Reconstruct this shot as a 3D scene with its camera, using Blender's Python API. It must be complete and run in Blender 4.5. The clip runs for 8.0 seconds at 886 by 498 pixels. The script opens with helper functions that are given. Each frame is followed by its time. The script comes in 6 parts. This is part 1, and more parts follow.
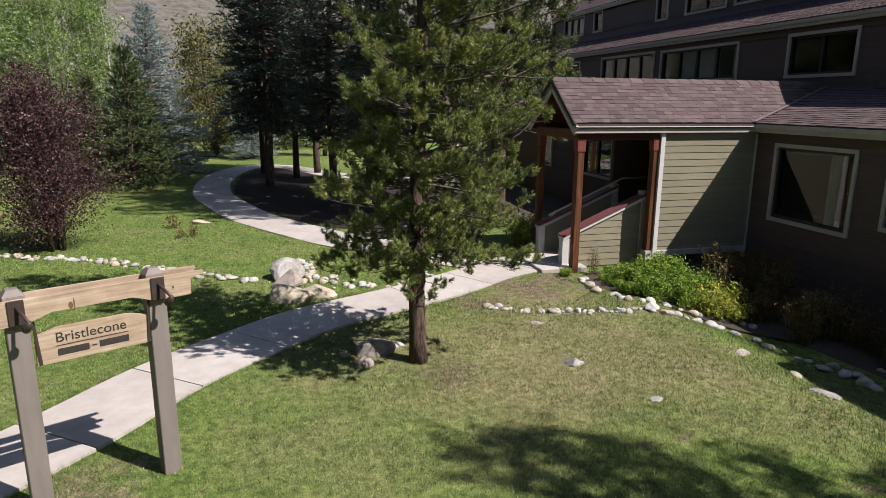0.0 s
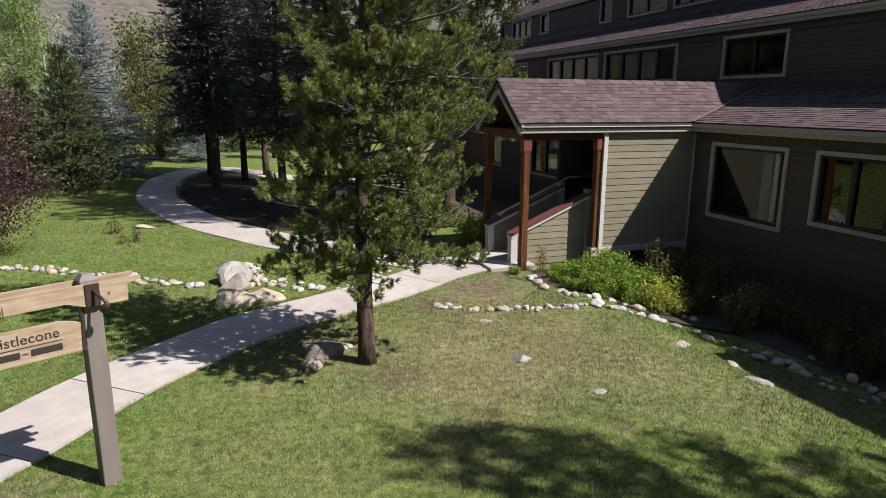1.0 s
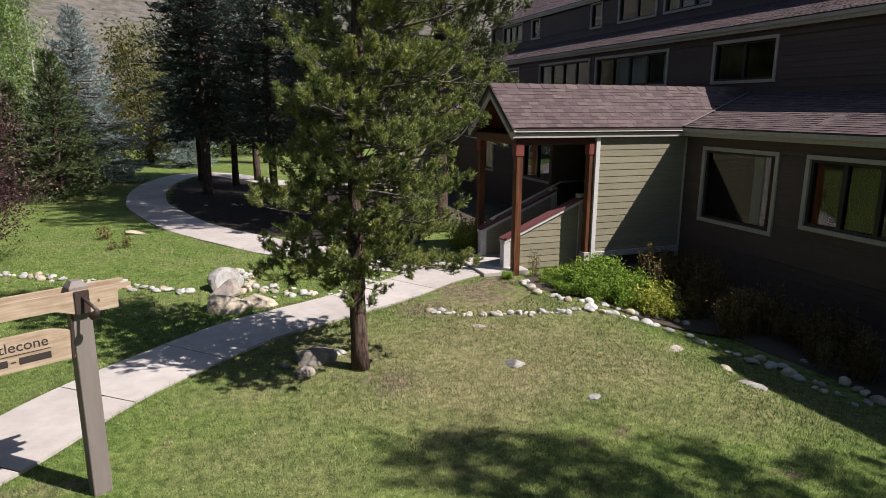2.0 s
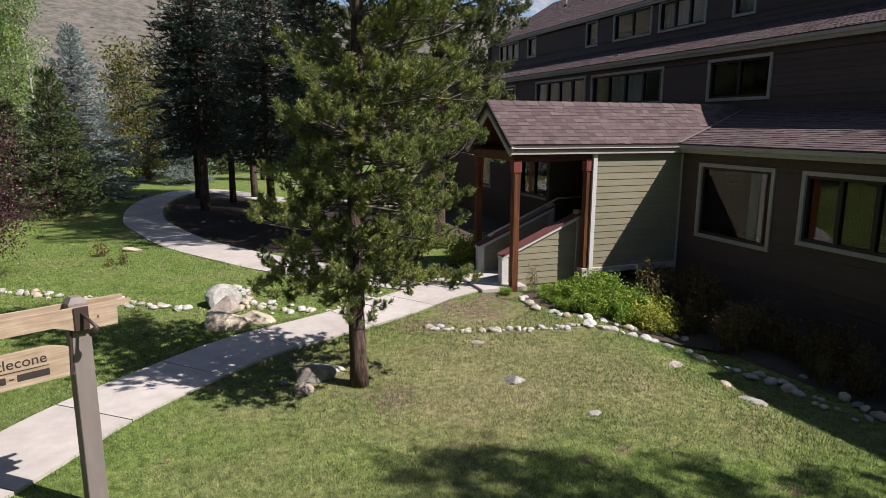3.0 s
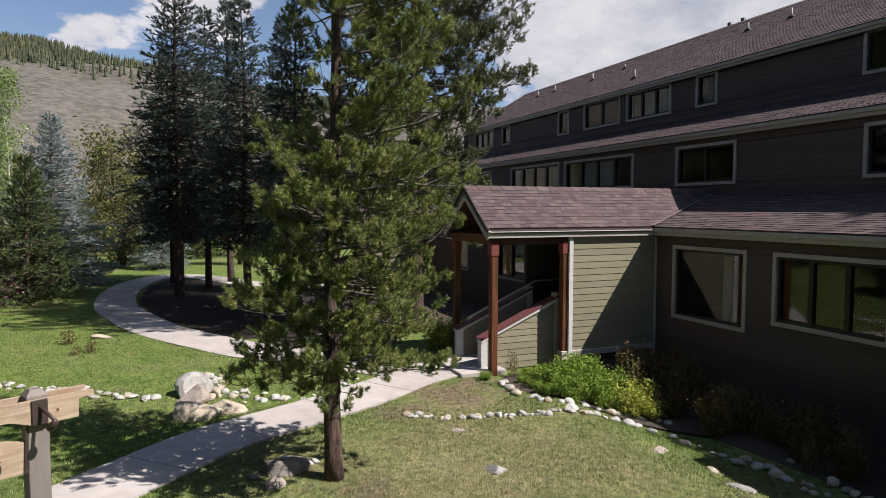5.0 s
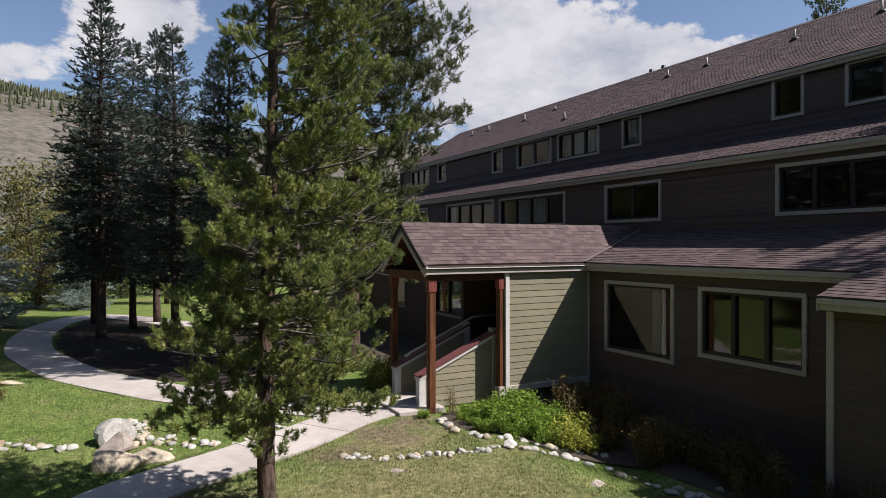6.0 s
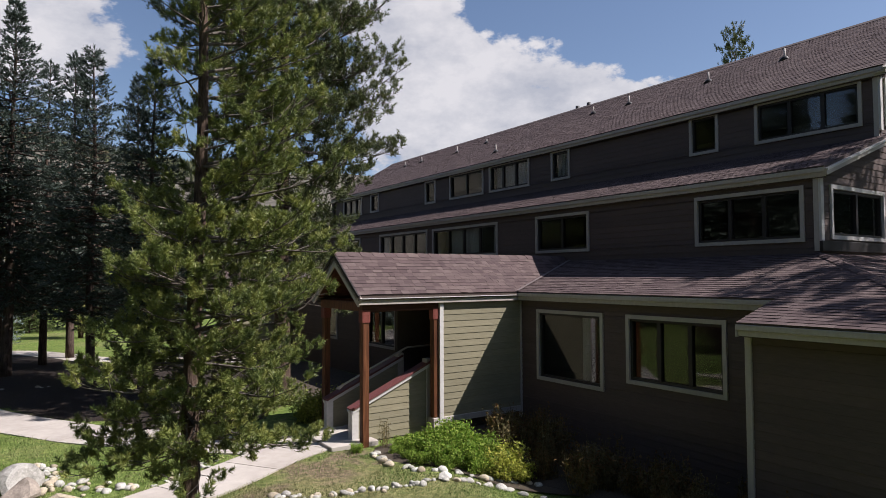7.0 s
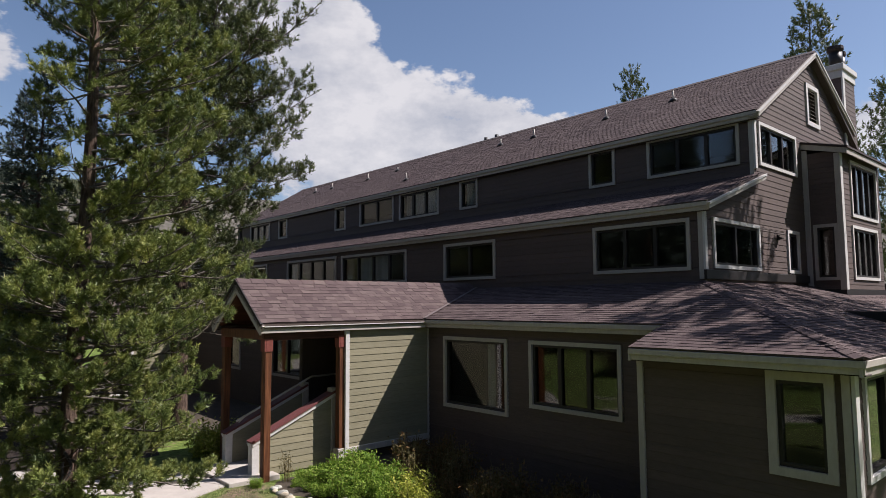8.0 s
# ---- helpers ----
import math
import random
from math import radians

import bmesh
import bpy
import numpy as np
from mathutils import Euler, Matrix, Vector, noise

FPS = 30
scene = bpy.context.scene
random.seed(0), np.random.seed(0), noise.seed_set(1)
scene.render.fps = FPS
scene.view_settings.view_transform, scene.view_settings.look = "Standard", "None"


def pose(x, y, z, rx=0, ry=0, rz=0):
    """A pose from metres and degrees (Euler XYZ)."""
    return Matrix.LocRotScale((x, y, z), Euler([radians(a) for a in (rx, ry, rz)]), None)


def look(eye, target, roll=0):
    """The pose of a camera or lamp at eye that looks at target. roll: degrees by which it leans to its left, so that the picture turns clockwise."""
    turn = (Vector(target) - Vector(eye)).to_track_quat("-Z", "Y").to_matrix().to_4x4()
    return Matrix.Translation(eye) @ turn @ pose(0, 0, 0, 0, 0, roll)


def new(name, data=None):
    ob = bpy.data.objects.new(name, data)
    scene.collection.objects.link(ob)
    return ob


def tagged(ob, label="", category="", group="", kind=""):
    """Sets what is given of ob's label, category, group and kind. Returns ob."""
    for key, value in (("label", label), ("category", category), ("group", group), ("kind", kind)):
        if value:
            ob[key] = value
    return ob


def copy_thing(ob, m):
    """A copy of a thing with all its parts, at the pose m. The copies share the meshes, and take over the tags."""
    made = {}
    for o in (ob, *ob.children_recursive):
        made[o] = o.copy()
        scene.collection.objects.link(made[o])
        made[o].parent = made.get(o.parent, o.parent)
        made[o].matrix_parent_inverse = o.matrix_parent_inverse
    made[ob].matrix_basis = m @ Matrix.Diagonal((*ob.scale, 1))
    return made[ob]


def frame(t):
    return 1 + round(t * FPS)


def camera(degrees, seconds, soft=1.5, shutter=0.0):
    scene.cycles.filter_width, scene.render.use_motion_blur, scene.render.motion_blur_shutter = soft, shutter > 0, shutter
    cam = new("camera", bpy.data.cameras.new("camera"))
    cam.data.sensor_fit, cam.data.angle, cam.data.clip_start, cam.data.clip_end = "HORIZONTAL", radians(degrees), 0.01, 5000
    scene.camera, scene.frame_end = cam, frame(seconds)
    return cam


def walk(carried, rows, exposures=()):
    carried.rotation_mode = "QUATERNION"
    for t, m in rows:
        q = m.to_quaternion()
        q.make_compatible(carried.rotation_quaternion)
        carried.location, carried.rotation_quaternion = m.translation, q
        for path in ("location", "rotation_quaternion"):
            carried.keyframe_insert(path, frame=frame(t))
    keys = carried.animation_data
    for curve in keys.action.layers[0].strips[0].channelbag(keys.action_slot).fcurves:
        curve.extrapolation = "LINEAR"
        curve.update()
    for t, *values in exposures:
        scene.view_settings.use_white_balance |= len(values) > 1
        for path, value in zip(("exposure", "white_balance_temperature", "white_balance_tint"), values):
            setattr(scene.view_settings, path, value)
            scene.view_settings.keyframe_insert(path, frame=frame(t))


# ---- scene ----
cam = camera(69.63, 8.0, soft=0.6)
EYE = (0.0, 0.0, 3.3)
PATH = [  # seconds, yaw, pitch, roll, drift: a hovering camera that turns and tilts up and sways by a few centimetres
    (0.0, -14.89, -13.07, 0.42, -0.070, 0.018, 0.022), (0.5, -18.08, -13.01, 0.34, -0.009, 0.015, 0.023),
    (1.0, -19.03, -12.97, 0.29, 0.018, -0.056, 0.022), (1.5, -19.48, -12.72, 0.25, 0.020, -0.027, 0.019),
    (3.0, -20.13, -11.03, 0.24, -0.030, -0.015, 0.010), (3.5, -20.20, -9.13, 0.14, -0.019, 0.005, 0.007),
    (4.0, -20.20, -7.28, 0.13, 0.002, 0.035, 0.022), (5.5, -24.45, -1.86, -0.04, -0.016, 0.021, 0.013),
    (6.0, -27.82, -0.31, -0.11, -0.034, 0.035, 0.017), (6.5, -30.94, 1.18, -0.17, -0.055, 0.064, 0.002),
    (7.0, -33.92, 2.42, -0.23, -0.057, 0.071, 0.004), (7.5, -37.72, 3.70, -0.27, 0.007, 0.017, -0.010),
    (8.0, -41.75, 4.86, -0.35, 0.021, -0.025, -0.009),
]
walk(cam, [(t, Matrix.Translation((EYE[0] + dx, EYE[1] + dy, EYE[2] + dz)) @ pose(0, 0, 0, 0, 0, yaw) @ pose(0, 0, 0, 90 + pitch) @ pose(0, 0, 0, 0, 0, roll)) for t, yaw, pitch, roll, dx, dy, dz in PATH],
     exposures=[(0.0, 0.70, 6350, 16), (8.0, 0.70, 6350, 16)])

# ---- world, sun ----
SUN = Vector((0.507, -0.421, 0.752)).normalized()
lamp = bpy.data.lights.new("sun", "SUN")
lamp.energy, lamp.angle, lamp.color = 5.0, radians(0.55), (1.0, 0.955, 0.91)
new("sun", lamp).matrix_world = look(SUN * 60, (0, 0, 0))


def make_world():
    w = bpy.data.worlds.new("sky")
    scene.world = w
    w.use_nodes = True
    nt = w.node_tree
    nt.nodes.clear()
    N, L = nt.nodes.new, nt.links.new
    out, bg = N("ShaderNodeOutputWorld"), N("ShaderNodeBackground")
    sky = N("ShaderNodeTexSky")
    sky.sky_type, sky.sun_disc = "NISHITA", False
    sky.sun_elevation, sky.sun_rotation = math.asin(SUN.z), math.atan2(SUN.x, SUN.y)
    sky.altitude, sky.air_density, sky.dust_density, sky.ozone_density = 1800, 1.2, 3.2, 1.2
    geo = N("ShaderNodeTexCoord")
    # clouds lie on a flat layer: the way is divided by its height
    sep = N("ShaderNodeSeparateXYZ")
    L(geo.outputs["Generated"], sep.inputs[0])

    def mth(op, a, b=None, c=None):
        n = N("ShaderNodeMath")
        n.operation = op
        for i, v in enumerate((a, b, c)):
            if v is None:
                continue
            if isinstance(v, (int, float)):
                n.inputs[i].default_value = v
            else:
                L(v, n.inputs[i])
        return n.outputs[0]

    zz = mth("ADD", mth("MAXIMUM", sep.outputs[2], 0.0), 0.22)
    comb = N("ShaderNodeCombineXYZ")
    L(mth("DIVIDE", sep.outputs[0], zz), comb.inputs[0])
    L(mth("DIVIDE", sep.outputs[1], zz), comb.inputs[1])
    comb.inputs[2].default_value = 3.1

    def fbm(scale, detail, rough, warp):
        n = N("ShaderNodeTexNoise")
        n.inputs["Scale"].default_value, n.inputs["Detail"].default_value = scale, detail
        n.inputs["Roughness"].default_value, n.inputs["Distortion"].default_value = rough, warp
        L(comb.outputs[0], n.inputs["Vector"])
        return n.outputs[0]

    big = fbm(0.75, 3.0, 0.5, 0.2)

    def puffs(scale, detail, rough):
        n = N("ShaderNodeTexNoise")
        n.inputs["Scale"].default_value, n.inputs["Detail"].default_value, n.inputs["Roughness"].default_value = scale, detail, rough
        st = N("ShaderNodeMapping")
        st.inputs["Scale"].default_value = (1.0, 1.0, 1.7)
        L(geo.outputs["Generated"], st.inputs[0])
        L(st.outputs[0], n.inputs["Vector"])
        return n.outputs[0]

    lumps, small = puffs(6.5, 10.0, 0.60), puffs(17.0, 8.0, 0.62)
    dens = mth("ADD", mth("MULTIPLY", mth("SUBTRACT", big, 0.5), 0.45), mth("ADD", mth("MULTIPLY", mth("SUBTRACT", lumps, 0.5), 0.75), mth("MULTIPLY", mth("SUBTRACT", small, 0.5), 0.25)))
    dens = mth("SUBTRACT", dens, 0.17)
    # cumulus banks: way (x, y, z), how wide, how dense
    for bx, by, bz, wide, amount in CLOUDS:
        v = N("ShaderNodeVectorMath")
        v.operation = "DISTANCE"
        L(geo.outputs["Generated"], v.inputs[0])
        v.inputs[1].default_value = (bx, by, bz)
        fall = N("ShaderNodeMapRange")
        fall.interpolation_type = "SMOOTHSTEP"
        L(v.outputs["Value"], fall.inputs[0])
        for i, val in enumerate((0.0, wide, amount + (0.125 if amount > 0 else 0.0), 0.0)):
            fall.inputs[1 + i].default_value = val
        dens = mth("ADD", dens, fall.outputs[0])
    cover = N("ShaderNodeMapRange")
    cover.interpolation_type = "SMOOTHSTEP"
    L(dens, cover.inputs[0])
    for i, val in enumerate((0.105, 0.175, 0.0, 1.0)):
        cover.inputs[1 + i].default_value = val
    body = N("ShaderNodeMapRange")
    L(mth("ADD", mth("ADD", mth("MULTIPLY", lumps, 0.9), mth("MULTIPLY", small, 0.35)), mth("MULTIPLY", dens, -0.15)), body.inputs[0])
    for i, val in enumerate((0.46, 0.68, 0.0, 1.0)):
        body.inputs[1 + i].default_value = val
    white = N("ShaderNodeMix")
    white.data_type = "RGBA"
    L(body.outputs[0], white.inputs[0])
    white.inputs[6].default_value, white.inputs[7].default_value = (4.4, 4.6, 5.0, 1), (6.9, 6.85, 6.8, 1)
    mix = N("ShaderNodeMix")
    mix.data_type = "RGBA"
    L(mth("MULTIPLY", cover.outputs[0], 0.93), mix.inputs[0])
    L(sky.outputs[0], mix.inputs[6])
    L(white.outputs[2], mix.inputs[7])
    L(mix.outputs[2], bg.inputs[0])
    bg.inputs[1].default_value = SKY_STRENGTH
    L(bg.outputs[0], out.inputs[0])


def way_of(azimuth, elevation):
    a, e = radians(azimuth), radians(elevation)
    return math.sin(a) * math.cos(e), math.cos(a) * math.cos(e), math.sin(e)


SKY_STRENGTH = 0.070
CLOUDS = [
    (*way_of(37, 14), 0.22, 0.21), (*way_of(44, 15), 0.17, 0.20), (*way_of(28, 12), 0.24, 0.22), (*way_of(50, 14.5), 0.15, 0.22), (*way_of(54.5, 14.0), 0.09, 0.20), (*way_of(29, 27), 0.16, 0.18), (*way_of(24, 24), 0.26, 0.19), (*way_of(33, 20), 0.16, 0.10),
    (*way_of(-1, 19), 0.17, 0.20), (*way_of(5, 16), 0.15, 0.18), (*way_of(-7, 13.0), 0.12, 0.24), (*way_of(-11.5, 20.5), 0.06, 0.18), (*way_of(8, 24), 0.2, 0.10),
    (*way_of(75.5, 14.0), 0.13, 0.34), (*way_of(62, 27), 0.40, -0.14), (*way_of(-6.5, 17), 0.06, -0.12),
]
make_world()

# ---- materials ----


def mat(name, build, rough=0.8, metal=0.0, spec=0.3):
    m = bpy.data.materials.new(name)
    m.use_nodes = True
    nt = m.node_tree
    b = nt.nodes["Principled BSDF"]
    b.inputs["Roughness"].default_value, b.inputs["Metallic"].default_value = rough, metal
    b.inputs["Specular IOR Level"].default_value = spec
    build(nt, b)
    return m


def noise_node(nt, scale, detail=4.0, rough=0.55, vec=None, stretch=None):
    n = nt.nodes.new("ShaderNodeTexNoise")
    n.inputs["Scale"].default_value, n.inputs["Detail"].default_value, n.inputs["Roughness"].default_value = scale, detail, rough
    tc = nt.nodes.new("ShaderNodeTexCoord")
    src = tc.outputs["Object"] if vec is None else vec
    if stretch:
        mp = nt.nodes.new("ShaderNodeMapping")
        mp.inputs["Scale"].default_value = stretch
        nt.links.new(src, mp.inputs[0])
        src = mp.outputs[0]
    nt.links.new(src, n.inputs["Vector"])
    return n.outputs[0]


def world_vec(nt):
    return nt.nodes.new("ShaderNodeNewGeometry").outputs["Position"]


def ramp(nt, fac, stops):
    r = nt.nodes.new("ShaderNodeValToRGB")
    els = r.color_ramp.elements
    while len(els) < len(stops):
        els.new(0.5)
    for e, (p, c) in zip(els, stops):
        e.position, e.color = p, (*c, 1)
    nt.links.new(fac, r.inputs[0])
    return r.outputs[0]


def mixc(nt, fac, a, b, mode="MIX"):
    n = nt.nodes.new("ShaderNodeMix")
    n.data_type, n.blend_type = "RGBA", mode
    for i, v in ((0, fac), (6, a), (7, b)):
        if isinstance(v, (int, float)):
            n.inputs[i].default_value = v
        elif isinstance(v, tuple):
            n.inputs[i].default_value = (*v, 1)
        else:
            nt.links.new(v, n.inputs[i])
    return n.outputs[2]


def bump(nt, b, height, strength=0.3, dist=0.01):
    n = nt.nodes.new("ShaderNodeBump")
    n.inputs["Strength"].default_value, n.inputs["Distance"].default_value = strength, dist
    nt.links.new(height, n.inputs["Height"])
    nt.links.new(n.outputs[0], b.inputs["Normal"])


def rand_of(nt, island=False):
    if island:
        return nt.nodes.new("ShaderNodeNewGeometry").outputs["Random Per Island"]
    return nt.nodes.new("ShaderNodeObjectInfo").outputs["Random"]


def scale_c(c, k):
    return tuple(v * k for v in c)


def speckled(name, dark, light, scale=30, rough=0.8, strength=0.3, dist=0.004, big=1.5, stretch=None, spec=0.3, world=True, vary=0.0, island=False):
    """Two scales of variation, a fine relief, and a shade of its own for each piece."""
    def build(nt, b):
        v = world_vec(nt) if world else None
        f, g = noise_node(nt, scale, 5, 0.6, v, stretch), noise_node(nt, big, 3, 0.5, v)
        c = ramp(nt, f, [(0.3, dark), (0.7, light)])
        c = mixc(nt, 0.35, c, ramp(nt, g, [(0.3, dark), (0.7, light)]))
        if vary:
            c = mixc(nt, 1.0, c, ramp(nt, rand_of(nt, island), [(0.0, (1 - vary,) * 3), (1.0, (1 + vary,) * 3)]), "MULTIPLY")
        nt.links.new(c, b.inputs["Base Color"])
        bump(nt, b, f, strength, dist)
    return mat(name, build, rough, spec=spec)


def grass_ground(nt, b):
    v = world_vec(nt)
    big, mid, fine = noise_node(nt, 0.32, 4, 0.55, v), noise_node(nt, 1.9, 5, 0.6, v), noise_node(nt, 70, 4, 0.65, v)
    lush = ramp(nt, mid, [(0.3, (0.088, 0.138, 0.032)), (0.7, (0.172, 0.222, 0.058))])
    dry = ramp(nt, mid, [(0.3, (0.18, 0.158, 0.080)), (0.75, (0.30, 0.270, 0.140))])
    # the lawn is worn and dry on the open rise before the porch
    d = nt.nodes.new("ShaderNodeVectorMath")
    d.operation = "DISTANCE"
    mp = nt.nodes.new("ShaderNodeMapping")
    mp.inputs["Scale"].default_value = (0.75, 1.0, 0.0)
    nt.links.new(v, mp.inputs[0])
    nt.links.new(mp.outputs[0], d.inputs[0])
    d.inputs[1].default_value = (2.5, 7.3, 0.0)
    near = nt.nodes.new("ShaderNodeMapRange")
    nt.links.new(d.outputs["Value"], near.inputs[0])
    for i, val in enumerate((0.4, 3.6, 0.40, 0.0)):
        near.inputs[1 + i].default_value = val
    add = nt.nodes.new("ShaderNodeMath")
    nt.links.new(big, add.inputs[0])
    nt.links.new(near.outputs[0], add.inputs[1])
    fac = ramp(nt, add.outputs[0], [(0.50, (0, 0, 0)), (0.80, (0.85, 0.85, 0.85))])
    c = mixc(nt, fac, lush, dry)
    # trodden soil beside the porch and round the sign's feet
    for cx, cy, wide in ((4.35, 10.35, 1.25), (3.3, 9.75, 0.75), (-1.9, 5.3, 1.0), (5.2, 10.9, 0.7), (1.9, 7.2, 0.7)):
        e = nt.nodes.new("ShaderNodeVectorMath")
        e.operation = "DISTANCE"
        nt.links.new(v, e.inputs[0])
        e.inputs[1].default_value = (cx, cy, 0.0)
        m = nt.nodes.new("ShaderNodeMapRange")
        nt.links.new(e.outputs["Value"], m.inputs[0])
        for i, val in enumerate((0.1 * wide, wide, 0.42, 0.0)):
            m.inputs[1 + i].default_value = val
        t = nt.nodes.new("ShaderNodeMath")
        nt.links.new(mid, t.inputs[0])
        nt.links.new(m.outputs[0], t.inputs[1])
        soil = ramp(nt, fine, [(0.3, (0.10, 0.075, 0.052)), (0.7, (0.24, 0.185, 0.13))])
        c = mixc(nt, ramp(nt, t.outputs[0], [(0.62, (0, 0, 0)), (0.84, (0.9, 0.9, 0.9))]), c, soil)
    clump = noise_node(nt, 9, 5, 0.7, v)
    c = mixc(nt, 0.9, c, ramp(nt, clump, [(0.36, (0.45, 0.52, 0.42)), (0.64, (1.45, 1.36, 1.36))]), "MULTIPLY")
    c = mixc(nt, 0.85, c, ramp(nt, fine, [(0.32, (0.40, 0.40, 0.40)), (0.7, (1.45, 1.45, 1.45))]), "MULTIPLY")
    nt.links.new(c, b.inputs["Base Color"])
    bump(nt, b, fine, 0.7, 0.03)


def blade_mat(name, stops, rough=0.6, trans=0.25):
    def build(nt, b):
        c = ramp(nt, rand_of(nt, True), stops)
        big = noise_node(nt, 0.7, 3, 0.5, world_vec(nt))
        c = mixc(nt, 0.6, c, ramp(nt, big, [(0.3, (0.75, 0.75, 0.75)), (0.7, (1.2, 1.2, 1.2))]), "MULTIPLY")
        nt.links.new(c, b.inputs["Base Color"])
        tr = nt.nodes.new("ShaderNodeBsdfTranslucent")
        nt.links.new(c, tr.inputs[0])
        ad = nt.nodes.new("ShaderNodeMixShader")
        ad.inputs[0].default_value = trans
        nt.links.new(b.outputs[0], ad.inputs[1])
        nt.links.new(tr.outputs[0], ad.inputs[2])
        nt.links.new(ad.outputs[0], nt.nodes["Material Output"].inputs[0])
    return mat(name, build, rough, spec=0.14)


def tuft_mat(name, deep, mid, tip):
    """Needles whose shade goes from tuft to tuft, with a little of it from needle to needle."""
    def build(nt, b):
        v = world_vec(nt)
        tuft, bough = noise_node(nt, 5.0, 3, 0.6, v), noise_node(nt, 1.1, 3, 0.5, v)
        c = ramp(nt, tuft, [(0.33, deep), (0.5, mid), (0.68, tip)])
        c = mixc(nt, 0.7, c, ramp(nt, rand_of(nt, True), [(0, (0.72, 0.74, 0.7)), (0.96, (1.3, 1.26, 1.2)), (1, (1.7, 1.2, 0.9))]), "MULTIPLY")
        c = mixc(nt, 0.5, c, ramp(nt, bough, [(0.3, (0.82, 0.88, 0.95)), (0.7, (1.18, 1.12, 1.0))]), "MULTIPLY")
        nt.links.new(c, b.inputs["Base Color"])
        tr = nt.nodes.new("ShaderNodeBsdfTranslucent")
        nt.links.new(c, tr.inputs[0])
        ad = nt.nodes.new("ShaderNodeMixShader")
        ad.inputs[0].default_value = 0.18
        nt.links.new(b.outputs[0], ad.inputs[1])
        nt.links.new(tr.outputs[0], ad.inputs[2])
        nt.links.new(ad.outputs[0], nt.nodes["Material Output"].inputs[0])
    return mat(name, build, 0.45, spec=0.3)


def lawn_blades():
    """Green blades with straw among them, in patches."""
    def build(nt, b):
        v, r = world_vec(nt), rand_of(nt, True)
        green = ramp(nt, r, [(0, (0.050, 0.112, 0.026)), (0.5, (0.132, 0.222, 0.054)), (1, (0.255, 0.325, 0.11))])
        straw = ramp(nt, r, [(0, (0.13, 0.115, 0.062)), (0.5, (0.26, 0.232, 0.13)), (1, (0.43, 0.39, 0.235))])
        big, clump = noise_node(nt, 1.1, 4, 0.6, v), noise_node(nt, 11, 4, 0.7, v)
        # greener towards the footpath, drier on the open rise
        xyz, east, both = nt.nodes.new("ShaderNodeSeparateXYZ"), nt.nodes.new("ShaderNodeMapRange"), nt.nodes.new("ShaderNodeMath")
        nt.links.new(v, xyz.inputs[0])
        nt.links.new(xyz.outputs[0], east.inputs[0])
        for i, val in enumerate((-1.0, 3.5, -0.14, 0.06)):
            east.inputs[1 + i].default_value = val
        nt.links.new(big, both.inputs[0])
        nt.links.new(east.outputs[0], both.inputs[1])
        # and greener again towards the shaded bed
        bed, dry = nt.nodes.new("ShaderNodeMapRange"), nt.nodes.new("ShaderNodeMath")
        nt.links.new(xyz.outputs[0], bed.inputs[0])
        for i, val in enumerate((3.4, 5.6, 0.0, -0.17)):
            bed.inputs[1 + i].default_value = val
        nt.links.new(both.outputs[0], dry.inputs[0])
        nt.links.new(bed.outputs[0], dry.inputs[1])
        c = mixc(nt, ramp(nt, dry.outputs[0], [(0.38, (0.12, 0.12, 0.12)), (0.64, (0.85, 0.85, 0.85))]), green, straw)
        c = mixc(nt, 1.0, c, ramp(nt, clump, [(0.38, (0.42, 0.46, 0.38)), (0.62, (1.38, 1.32, 1.3))]), "MULTIPLY")
        nt.links.new(c, b.inputs["Base Color"])
    return mat("grass_blades", build, 0.8, spec=0.1)


def wood_mat(name, dark, light, rough=0.55, axis=0, scale=9.0, big=1.2):
    def build(nt, b):
        st = [14.0, 14.0, 14.0]
        st[axis] = 0.7
        tc = nt.nodes.new("ShaderNodeTexCoord").outputs["Object"]
        g = noise_node(nt, scale / 4, 6, 0.6, tc, tuple(st))
        k = noise_node(nt, big * 2, 3, 0.5, tc)
        c = ramp(nt, g, [(0.32, dark), (0.55, scale_c(tuple((p + q) / 2 for p, q in zip(dark, light)), 1.0)), (0.72, light)])
        c = mixc(nt, 0.5, c, ramp(nt, k, [(0.3, (0.65, 0.62, 0.6)), (0.7, (1.15, 1.15, 1.15))]), "MULTIPLY")
        nt.links.new(c, b.inputs["Base Color"])
        bump(nt, b, g, 0.25, 0.004)
    return mat(name, build, rough)


def siding_build(dark, light):
    def build(nt, b):
        siding_nodes(nt, b, dark, light)
    return build


def siding_nodes(nt, b, dark, light):
    v = world_vec(nt)
    f, g = noise_node(nt, 6, 5, 0.6, v, (1, 1, 7)), noise_node(nt, 0.9, 4, 0.55, v)
    c = ramp(nt, f, [(0.3, dark), (0.7, light)])
    c = mixc(nt, 0.5, c, ramp(nt, g, [(0.3, (0.8, 0.8, 0.8)), (0.7, (1.12, 1.1, 1.08))]), "MULTIPLY")
    c = mixc(nt, 1.0, c, ramp(nt, rand_of(nt), [(0.0, (0.92, 0.92, 0.92)), (1.0, (1.08, 1.07, 1.06))]), "MULTIPLY")
    nt.links.new(c, b.inputs["Base Color"])
    bump(nt, b, f, 0.25, 0.003)


